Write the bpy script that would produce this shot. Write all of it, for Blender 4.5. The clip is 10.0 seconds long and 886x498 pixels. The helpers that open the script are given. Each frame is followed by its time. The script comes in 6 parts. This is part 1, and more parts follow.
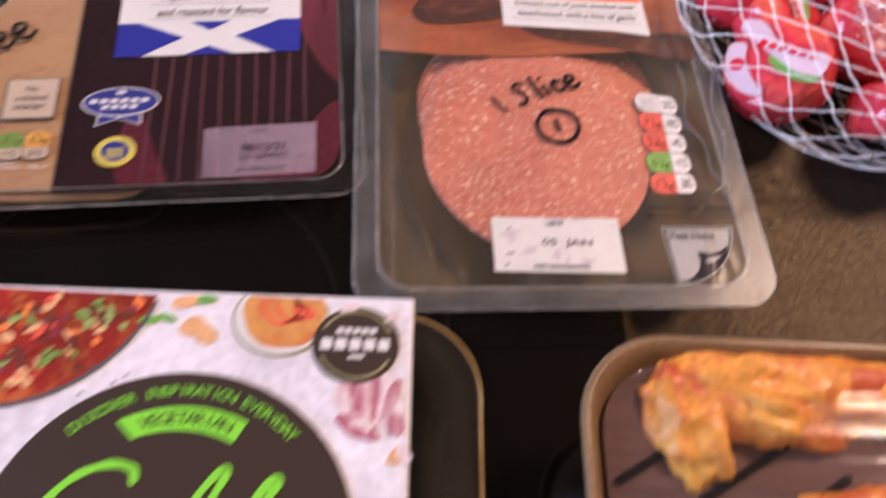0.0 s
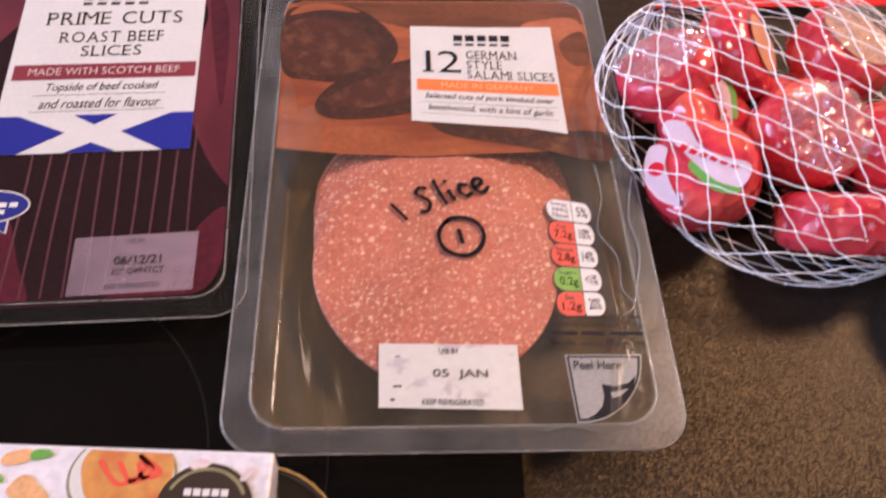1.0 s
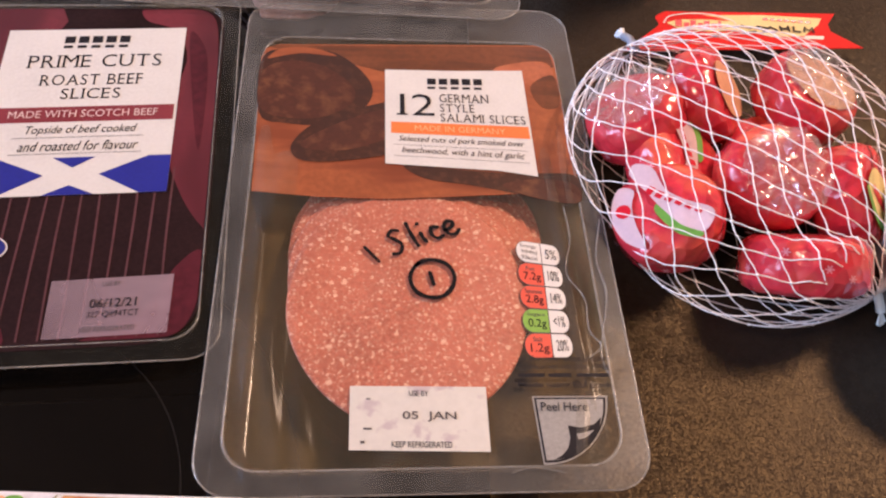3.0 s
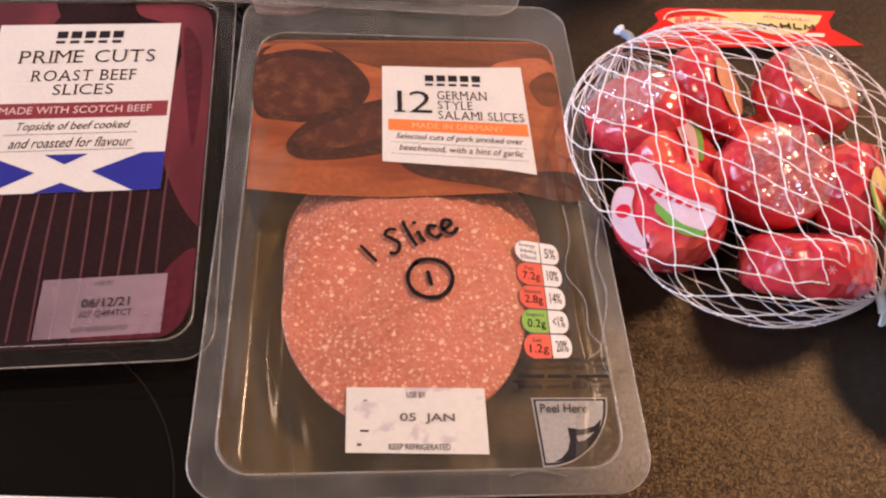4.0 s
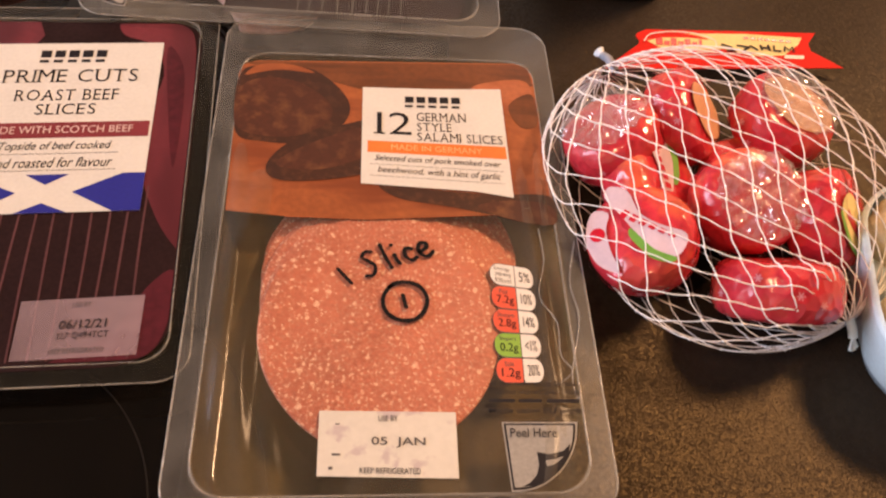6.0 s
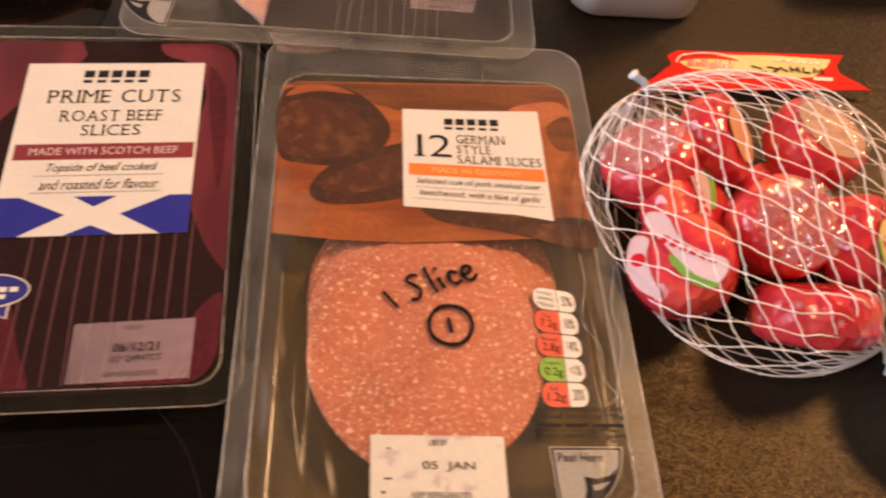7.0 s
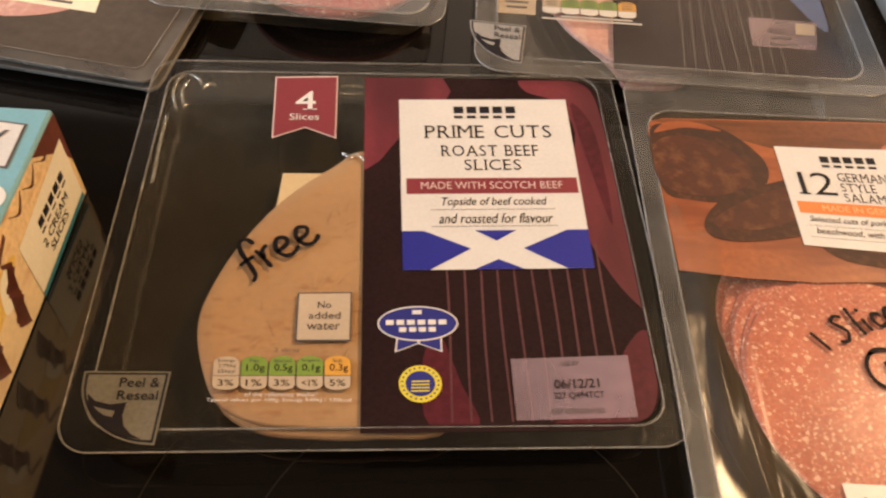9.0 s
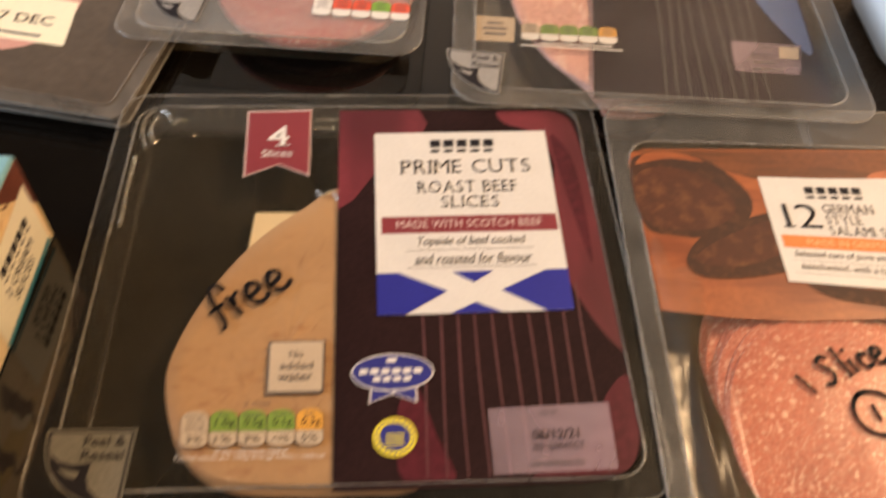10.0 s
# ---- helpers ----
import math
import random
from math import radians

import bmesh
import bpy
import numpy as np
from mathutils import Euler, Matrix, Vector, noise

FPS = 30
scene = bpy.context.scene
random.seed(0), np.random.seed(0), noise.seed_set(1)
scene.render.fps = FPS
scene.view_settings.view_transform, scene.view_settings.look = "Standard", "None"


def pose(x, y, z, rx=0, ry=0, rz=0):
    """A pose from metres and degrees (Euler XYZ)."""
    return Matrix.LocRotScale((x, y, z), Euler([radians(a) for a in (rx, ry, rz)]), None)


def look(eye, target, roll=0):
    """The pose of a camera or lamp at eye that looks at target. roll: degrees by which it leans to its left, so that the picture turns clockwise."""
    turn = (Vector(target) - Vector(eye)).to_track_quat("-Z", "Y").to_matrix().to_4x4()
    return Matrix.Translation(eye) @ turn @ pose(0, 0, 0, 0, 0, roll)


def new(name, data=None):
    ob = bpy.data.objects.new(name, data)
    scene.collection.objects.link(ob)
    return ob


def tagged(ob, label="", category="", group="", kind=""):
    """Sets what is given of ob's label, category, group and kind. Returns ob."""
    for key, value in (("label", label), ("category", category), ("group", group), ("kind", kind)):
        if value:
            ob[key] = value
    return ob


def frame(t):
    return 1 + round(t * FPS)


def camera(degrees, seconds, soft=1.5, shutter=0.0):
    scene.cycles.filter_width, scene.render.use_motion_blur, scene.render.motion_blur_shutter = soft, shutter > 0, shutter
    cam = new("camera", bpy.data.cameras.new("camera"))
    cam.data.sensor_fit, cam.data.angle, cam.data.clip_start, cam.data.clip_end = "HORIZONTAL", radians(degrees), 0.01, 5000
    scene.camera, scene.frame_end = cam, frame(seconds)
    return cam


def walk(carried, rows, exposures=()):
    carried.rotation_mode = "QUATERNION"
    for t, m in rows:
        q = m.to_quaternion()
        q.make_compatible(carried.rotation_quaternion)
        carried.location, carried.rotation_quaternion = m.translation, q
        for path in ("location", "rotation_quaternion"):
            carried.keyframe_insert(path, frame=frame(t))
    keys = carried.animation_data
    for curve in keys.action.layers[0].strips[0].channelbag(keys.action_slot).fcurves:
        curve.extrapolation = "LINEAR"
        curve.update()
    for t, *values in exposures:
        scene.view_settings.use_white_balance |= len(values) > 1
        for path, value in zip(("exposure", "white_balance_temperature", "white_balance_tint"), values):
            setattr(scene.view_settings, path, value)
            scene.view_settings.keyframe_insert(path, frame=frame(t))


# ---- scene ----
cam = camera(55.65, 10.0, soft=2.2, shutter=0.9)
PATH = [
    (0, -0.04998, -0.21220, 0.25745, 32.797, -2.960, 1.578),
    (0.5, -0.03030, -0.18190, 0.25565, 33.316, -3.796, 1.545),
    (1, -0.01720, -0.16897, 0.25943, 34.047, -3.767, 1.667),
    (1.5, -0.01416, -0.16515, 0.26202, 34.741, -3.976, 1.580),
    (2, -0.01251, -0.16764, 0.26615, 35.183, -4.296, 1.354),
    (2.5, -0.01183, -0.16735, 0.27052, 35.545, -4.321, 1.255),
    (4, -0.01281, -0.16301, 0.26657, 35.274, -4.761, 1.086),
    (4.5, -0.01048, -0.16268, 0.26815, 35.316, -4.709, 0.925),
    (5, -0.00794, -0.16198, 0.26953, 35.289, -4.973, 1.363),
    (5.5, -0.00446, -0.16106, 0.27062, 35.375, -4.980, 1.407),
    (7, -0.02391, -0.15310, 0.28294, 35.067, -5.503, 1.557),
    (7.5, -0.07764, -0.15840, 0.28011, 36.364, -5.588, 2.556),
    (8, -0.13304, -0.16158, 0.26811, 37.452, -4.349, 4.780),
    (8.5, -0.14722, -0.16005, 0.26485, 38.014, -3.068, 5.050),
    (9, -0.15386, -0.15923, 0.26572, 38.010, -2.733, 4.818),
    (9.5, -0.15831, -0.15907, 0.26563, 37.813, -2.792, 5.102),
    (10, -0.14801, -0.14075, 0.26983, 37.907, -2.457, 3.990),
]
walk(cam, [(t, pose(x, y, z, rx, ry, rz)) for t, x, y, z, rx, ry, rz in PATH], [(0.0, 0.75, 5200, 26), (2.5, 0.71, 5500, 25), (5.5, 0.69, 6700, 25), (7.0, 0.63, 7600, 25), (8.5, 0.66, 6800, 13), (10.0, 0.72, 6650, 12)])

# ---- world, sun and lamps ----
SUN_ELEVATION, SUN_AZIMUTH = 14.0, 120.0
world = bpy.data.worlds.new("sky")
scene.world = world
world.use_nodes = True
sky = world.node_tree.nodes.new("ShaderNodeTexSky")
sky.sky_type = "NISHITA"
sky.sun_disc = False
sky.sun_elevation, sky.sun_rotation = radians(SUN_ELEVATION), radians(SUN_AZIMUTH)
world.node_tree.links.new(sky.outputs[0], world.node_tree.nodes["Background"].inputs[0])
world.node_tree.nodes["Background"].inputs[1].default_value = 0.12

window_data = bpy.data.lights.new("window_light", "AREA")
window_data.shape, window_data.size, window_data.size_y = "RECTANGLE", 1.3, 0.9
window_data.energy, window_data.color = 33.0, (0.66, 0.82, 1.0)
window_lamp = new("window_light", window_data)
window_lamp.matrix_world = look((-1.98, -0.1, 0.6), (0.0, 0.0, 0.05))

# Unseen ceiling lamps: first placed from its reflections, second an added weak fill.
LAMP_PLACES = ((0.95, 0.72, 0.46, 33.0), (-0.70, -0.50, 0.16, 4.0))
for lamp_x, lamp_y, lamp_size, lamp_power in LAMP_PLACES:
    bulb_data = bpy.data.lights.new("assumed_ceiling_bulb", "AREA")
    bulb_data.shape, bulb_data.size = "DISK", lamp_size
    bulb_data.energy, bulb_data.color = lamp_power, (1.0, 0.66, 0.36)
    bulb = new("assumed_ceiling_bulb", bulb_data)
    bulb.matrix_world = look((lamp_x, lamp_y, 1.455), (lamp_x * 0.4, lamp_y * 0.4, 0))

# ---- materials ----


def material(name, color, rough=0.5, metal=0.0, vary=0.12, coarse=40.0, fine=700.0, bump=0.0, coat=0.0, spec=0.35):
    """A surface with colour that varies at two scales, and a fine relief."""
    m = bpy.data.materials.new(name)
    m.use_nodes = True
    n, l = m.node_tree.nodes, m.node_tree.links
    p = n["Principled BSDF"]
    p.inputs["Roughness"].default_value = rough
    p.inputs["Metallic"].default_value = metal
    p.inputs["Coat Weight"].default_value = coat
    p.inputs["Coat Roughness"].default_value = 0.08
    p.inputs["Specular IOR Level"].default_value = spec
    at = n.new("ShaderNodeTexCoord")
    a, b = n.new("ShaderNodeTexNoise"), n.new("ShaderNodeTexNoise")
    a.inputs["Scale"].default_value, b.inputs["Scale"].default_value = coarse, fine
    a.inputs["Detail"].default_value = 4
    for t in (a, b):
        l.new(at.outputs["Object"], t.inputs["Vector"])
    both = n.new("ShaderNodeMath")
    both.operation = "ADD"
    l.new(a.outputs["Fac"], both.inputs[0]), l.new(b.outputs["Fac"], both.inputs[1])
    span = n.new("ShaderNodeMapRange")
    span.inputs["From Min"].default_value, span.inputs["From Max"].default_value = 0.7, 1.3
    span.inputs["To Min"].default_value, span.inputs["To Max"].default_value = 1 - vary, 1 + vary
    l.new(both.outputs[0], span.inputs["Value"])
    mul = n.new("ShaderNodeVectorMath")
    mul.operation = "SCALE"
    mul.inputs[0].default_value = color
    l.new(span.outputs[0], mul.inputs["Scale"])
    l.new(mul.outputs[0], p.inputs["Base Color"])
    if bump:
        u = n.new("ShaderNodeBump")
        u.inputs["Strength"].default_value = bump
        u.inputs["Distance"].default_value = 0.0006
        l.new(both.outputs[0], u.inputs["Height"])
        l.new(u.outputs[0], p.inputs["Normal"])
        if coat:
            l.new(u.outputs[0], p.inputs["Coat Normal"])
    return m


def nodes_of(m):
    return m.node_tree.nodes, m.node_tree.links, m.node_tree.nodes["Principled BSDF"]


def clear(name, tint, milk, rough, wrinkle=0.0, wrinkle_scale=25.0, stretch=(1, 1, 1), milk_color=(0.6, 0.58, 0.55), low=0.06):
    """Clear plastic sheet: see-through, a little milky, glossy by its angle, with wrinkles."""
    m = bpy.data.materials.new(name)
    m.use_nodes = True
    n, l = m.node_tree.nodes, m.node_tree.links
    n.remove(n["Principled BSDF"])
    out = n["Material Output"]
    see, dull, shine = n.new("ShaderNodeBsdfTransparent"), n.new("ShaderNodeBsdfDiffuse"), n.new("ShaderNodeBsdfGlossy")
    see.inputs[0].default_value = (*tint, 1)
    dull.inputs[0].default_value = (*milk_color, 1)
    shine.inputs["Roughness"].default_value = rough
    fr = n.new("ShaderNodeLayerWeight")
    steep, gloss = n.new("ShaderNodeMath"), n.new("ShaderNodeMapRange")
    steep.operation = "POWER"
    steep.inputs[1].default_value = 4.5
    gloss.inputs["To Min"].default_value, gloss.inputs["To Max"].default_value = low, 0.8
    l.new(fr.outputs["Facing"], steep.inputs[0]), l.new(steep.outputs[0], gloss.inputs["Value"])
    at, mp, no, bu = n.new("ShaderNodeTexCoord"), n.new("ShaderNodeMapping"), n.new("ShaderNodeTexNoise"), n.new("ShaderNodeBump")
    mp.inputs["Scale"].default_value = stretch
    mp.inputs["Rotation"].default_value = (0, 0, 0.25)
    no.inputs["Scale"].default_value, no.inputs["Detail"].default_value = wrinkle_scale, 3
    no.inputs["Distortion"].default_value = 0.6
    bu.inputs["Strength"].default_value, bu.inputs["Distance"].default_value = wrinkle, 0.004
    l.new(at.outputs["Object"], mp.inputs[0]), l.new(mp.outputs[0], no.inputs["Vector"])
    l.new(no.outputs["Fac"], bu.inputs["Height"])
    l.new(bu.outputs[0], shine.inputs["Normal"]), l.new(bu.outputs[0], fr.inputs["Normal"])
    haze = n.new("ShaderNodeMapRange")
    haze.inputs["From Min"].default_value, haze.inputs["From Max"].default_value = 0.3, 0.7
    haze.inputs["To Min"].default_value, haze.inputs["To Max"].default_value = milk * 0.6, milk * 1.4
    l.new(no.outputs["Fac"], haze.inputs["Value"])
    m1, m2 = n.new("ShaderNodeMixShader"), n.new("ShaderNodeMixShader")
    l.new(haze.outputs[0], m1.inputs[0])
    l.new(see.outputs[0], m1.inputs[1]), l.new(dull.outputs[0], m1.inputs[2])
    l.new(gloss.outputs[0], m2.inputs[0])
    l.new(m1.outputs[0], m2.inputs[1]), l.new(shine.outputs[0], m2.inputs[2])
    l.new(m2.outputs[0], out.inputs["Surface"])
    return m


def flecked(name, base, fleck, scale, low, high, rough=0.4, second=None, coat=0.0, bump=0.2, metal=0.0, stretch=(1, 1, 1), vary=0.2):
    """A base colour with flecks of another, and broad patches of a third."""
    m = material(name, base, rough, metal, vary, 30, 400, bump, coat)
    n, l, p = nodes_of(m)
    link = p.inputs["Base Color"].links[0]
    src = link.from_socket
    at, mp, v = n.new("ShaderNodeTexCoord"), n.new("ShaderNodeMapping"), n.new("ShaderNodeTexNoise")
    mp.inputs["Scale"].default_value = stretch
    v.inputs["Scale"].default_value, v.inputs["Detail"].default_value, v.inputs["Roughness"].default_value = scale, 2.5, 0.6
    l.new(at.outputs["Object"], mp.inputs[0]), l.new(mp.outputs[0], v.inputs["Vector"])
    r = n.new("ShaderNodeMapRange")
    r.inputs["From Min"].default_value, r.inputs["From Max"].default_value = low, high
    l.new(v.outputs["Fac"], r.inputs["Value"])
    mix = n.new("ShaderNodeMix")
    mix.data_type = "RGBA"
    l.new(r.outputs[0], mix.inputs["Factor"])
    l.new(src, mix.inputs["A"])
    mix.inputs["B"].default_value = (*fleck, 1)
    last = mix.outputs["Result"]
    if second:
        w = n.new("ShaderNodeTexNoise")
        w.inputs["Scale"].default_value, w.inputs["Detail"].default_value = scale * 0.12, 3
        l.new(mp.outputs[0], w.inputs["Vector"])
        r2 = n.new("ShaderNodeMapRange")
        r2.inputs["From Min"].default_value, r2.inputs["From Max"].default_value = 0.42, 0.66
        r2.inputs["To Max"].default_value = 0.75
        l.new(w.outputs["Fac"], r2.inputs["Value"])
        mix2 = n.new("ShaderNodeMix")
        mix2.data_type = "RGBA"
        l.new(r2.outputs[0], mix2.inputs["Factor"])
        l.new(last, mix2.inputs["A"])
        mix2.inputs["B"].default_value = (*second, 1)
        last = mix2.outputs["Result"]
    l.new(last, p.inputs["Base Color"])
    return m


WORKTOP = flecked("speckled_brown_laminate", (0.029, 0.022, 0.0175), (0.2, 0.125, 0.05), 1900, 0.67, 0.74, 0.36, (0.038, 0.028, 0.021), bump=0.0)


def glitter(m, scale, tilt):
    """Flat mineral flakes, each leaning its own way, that break up reflections."""
    n, l, p = nodes_of(m)
    at, v, geo = n.new("ShaderNodeTexCoord"), n.new("ShaderNodeTexVoronoi"), n.new("ShaderNodeNewGeometry")
    v.inputs["Scale"].default_value = scale
    l.new(at.outputs["Object"], v.inputs["Vector"])
    centred, lean, unit = n.new("ShaderNodeVectorMath"), n.new("ShaderNodeVectorMath"), n.new("ShaderNodeVectorMath")
    centred.operation, lean.operation, unit.operation = "SUBTRACT", "MULTIPLY_ADD", "NORMALIZE"
    centred.inputs[1].default_value = (0.5, 0.5, 0.5)
    lean.inputs[1].default_value = (tilt, tilt, tilt)
    l.new(v.outputs["Color"], centred.inputs[0]), l.new(centred.outputs[0], lean.inputs[0])
    l.new(geo.outputs["Normal"], lean.inputs[2]), l.new(lean.outputs[0], unit.inputs[0])
    l.new(unit.outputs[0], p.inputs["Normal"])
    p.inputs["Specular Tint"].default_value = (1.0, 0.68, 0.28, 1)
    p.inputs["Specular IOR Level"].default_value = 0.17


glitter(WORKTOP, 1700, 0.3)
HOB = material("black_ceramic_glass", (0.005, 0.0039, 0.003), 0.07, vary=0.2, spec=0.6)
RING = material("grey_ring_print", (0.017, 0.015, 0.014), 0.2)
# Walls pale and ceiling dark, to set what the hob mirrors.
PLASTER = material("beige_wall_paint", (0.78, 0.7, 0.6), 0.9, vary=0.05, coarse=3, fine=90, bump=0.2)
CEIL = material("dark_reflection_ceiling", (0.06, 0.045, 0.034), 0.9, vary=0.04, coarse=3, fine=90)
TILE = material("floor_vinyl", (0.22, 0.17, 0.12), 0.5, vary=0.15, coarse=4, fine=60)
UPVC = material("white_window_plastic", (0.8, 0.8, 0.79), 0.35, vary=0.03)
CABINET = material("cream_cabinet", (0.6, 0.55, 0.46), 0.45, vary=0.04, coarse=5)

FILM = clear("clear_film", (0.97, 0.96, 0.93), 0.022, 0.1, 0.12, 30, (1, 1, 1), (0.5, 0.44, 0.32), low=0.022)
# Warm milk colour stands in for the golden gleam on the salami film.
FILM_CREASED = clear("creased_clear_film", (0.97, 0.96, 0.94), 0.06, 0.17, 0.06, 22, (1.8, 0.7, 1), (0.62, 0.54, 0.44), low=0.007)
RIM = clear("clear_tray_plastic", (0.9, 0.89, 0.87), 0.115, 0.3, 0.1, 40, low=0.04)
# Whiter milk puts highlight lines into rim edges and sharp film creases.
RIM_EDGE = clear("edge_highlight_plastic", (0.85, 0.84, 0.82), 0.3, 0.2, 0.1, 60)
# Tan milk, here and in TRAY_CLEAR, paints warm lamplight onto tray walls.
TRAY_WALL = clear("tray_wall_plastic", (0.9, 0.88, 0.84), 0.055, 0.2, 0.35, 30, (1.6, 0.8, 0.4), (0.5, 0.42, 0.26), low=0.06)
RIM_CLEAR = clear("thin_clear_plastic", (0.93, 0.92, 0.89), 0.018, 0.3, 0.1, 40, (1, 1, 1), (0.55, 0.5, 0.4), low=0.03)
TRAY_CLEAR = clear("clear_tray_wall_plastic", (0.92, 0.9, 0.85), 0.025, 0.14, 0.35, 30, (1.6, 0.8, 0.4), (0.5, 0.42, 0.26), low=0.07)
# Gold milk puts the lamplight on the salami tray's wall into its colour.
TRAY_LIT_GOLD = clear("tray_plastic_lit_gold", (0.92, 0.88, 0.8), 0.14, 0.2, 0.3, 30, (1.6, 0.8, 0.4), (0.5, 0.36, 0.15), low=0.05)
# Gold milk paints warm glints onto the creases.
CRUMPLE = clear("crumpled_film_gold_glint", (0.95, 0.93, 0.86), 0.1, 0.12, 0.6, 150, (1, 1, 1), (0.6, 0.5, 0.28), low=0.3)
# Extra milk in these two films paints the glare reflected off far packs.
FILM_LIGHT = clear("film_faint_glare_haze", (0.96, 0.95, 0.93), 0.05, 0.22, 0.12, 30, (1, 1, 1), (0.6, 0.59, 0.58), low=0.03)
FILM_GLARE_HAZE = clear("film_glare_haze", (0.95, 0.94, 0.92), 0.2, 0.22, 0.15, 30, (1, 1, 1), (0.62, 0.61, 0.6), low=0.1)
# Near-white milk paints the bright glare streaks of the gathered wrap.
WRAP = clear("cellophane", (0.98, 0.97, 0.96), 0.14, 0.1, 0.3, 160, (1, 1, 1), (0.92, 0.87, 0.87), low=0.2)

LABEL_WHITE = material("label_paper", (0.67, 0.65, 0.62), 0.38, vary=0.05, coarse=60, coat=0.15)
LABEL_STUCK = flecked("stuck_label_paper", (0.64, 0.61, 0.56), (0.52, 0.45, 0.46), 120, 0.58, 0.66, 0.38, None, 0.1, 0.0, vary=0.05)
LABEL_GREY = clear("see_through_label", (0.95, 0.9, 0.92), 0.36, 0.25, 0.1, 30, (1, 1, 1), (0.52, 0.38, 0.44), low=0.02)
INK = material("black_ink", (0.018, 0.016, 0.02), 0.6, vary=0.1, spec=0.12)
INK_GREY = material("grey_ink", (0.09, 0.08, 0.08), 0.5)
PEN = material("black_marker", (0.01, 0.008, 0.009), 0.6, vary=0.2, spec=0.1)
MAROON = flecked("maroon_print", (0.17, 0.027, 0.038), (0.085, 0.013, 0.02), 22, 0.42, 0.66, 0.42, None, 0.03, 0.0, stretch=(1.6, 0.45, 1), vary=0.12)
MAROON_DARK = material("dark_maroon_print", (0.075, 0.012, 0.019), 0.42, vary=0.3, coarse=30, fine=300, coat=0.03, spec=0.2)
PINSTRIPE_BASE = material("dark_brown_print", (0.02, 0.009, 0.0095), 0.55, vary=0.3, coarse=30, coat=0.01, spec=0.07)
STRIPE = material("pinstripe_print", (0.1, 0.038, 0.043), 0.4, vary=0.25, coat=0.06)
STRIPE_GREY = material("grey_pinstripe_print", (0.1, 0.085, 0.08), 0.4, vary=0.25)
BAND_RED = material("red_band_print", (0.22, 0.035, 0.045), 0.4, vary=0.06, coat=0.06)
FLAG_BLUE = material("blue_flag_print", (0.022, 0.026, 0.26), 0.4, vary=0.08, coat=0.06)
SEAL_BLUE = material("blue_seal_print", (0.025, 0.03, 0.2), 0.4, vary=0.08, coat=0.06)
SEAL_YELLOW = material("yellow_seal_print", (0.72, 0.62, 0.05), 0.4, vary=0.08, coat=0.06)
PRINT_WHITE = material("white_print", (0.72, 0.69, 0.66), 0.4, vary=0.04)
PRINT_PALE = material("pale_pink_print", (0.66, 0.5, 0.47), 0.4, vary=0.04)
ORANGE = material("orange_band_print", (0.78, 0.2, 0.045), 0.4, vary=0.06, coat=0.06)
ORANGE_PALE = material("pale_orange_print", (0.86, 0.42, 0.2), 0.4)
INK_BROWN = material("dark_brown_ink", (0.06, 0.045, 0.04), 0.6, spec=0.12)
LIGHT_RED = material("red_nutrition_print", (0.72, 0.1, 0.055), 0.4, vary=0.05)
LIGHT_GREEN = material("green_nutrition_print", (0.22, 0.42, 0.06), 0.4, vary=0.05)
PRINT_TAN = material("pale_tan_print", (0.5, 0.4, 0.29), 0.45, vary=0.05)
GREEN_DULL = material("dull_green_print", (0.2, 0.31, 0.055), 0.45, vary=0.06)
AMBER_DULL = material("dull_amber_print", (0.66, 0.34, 0.06), 0.45, vary=0.06)
SILVER_DIM = material("dim_silver_print", (0.17, 0.16, 0.13), 0.4, vary=0.2)
SILVER = material("silver_print", (0.3, 0.29, 0.28), 0.35, vary=0.15)
CARD_ORANGE = flecked("terracotta_board_print", (0.33, 0.095, 0.034), (0.2, 0.05, 0.02), 40, 0.45, 0.65, 0.4, (0.42, 0.13, 0.04), 0.06, 0.0, stretch=(0.4, 2, 1))
ONION = flecked("onion_print", (0.45, 0.14, 0.06), (0.3, 0.08, 0.03), 60, 0.45, 0.7, 0.4, None, 0.05, 0.0)
CARD_DARK = flecked("dark_wood_print", (0.16, 0.052, 0.02), (0.09, 0.03, 0.013), 60, 0.45, 0.65, 0.4, None, 0.06, 0.0, stretch=(0.3, 2, 1))
SAUSAGE_SKIN = flecked("sausage_skin_print", (0.05, 0.014, 0.006), (0.1, 0.033, 0.013), 260, 0.5, 0.7, 0.6, (0.03, 0.012, 0.009), 0.05, 0.0)
SAUSAGE_CUT = flecked("sausage_cut_print", (0.075, 0.02, 0.009), (0.19, 0.07, 0.027), 150, 0.48, 0.74, 0.6, (0.05, 0.015, 0.01), 0.05, 0.0)


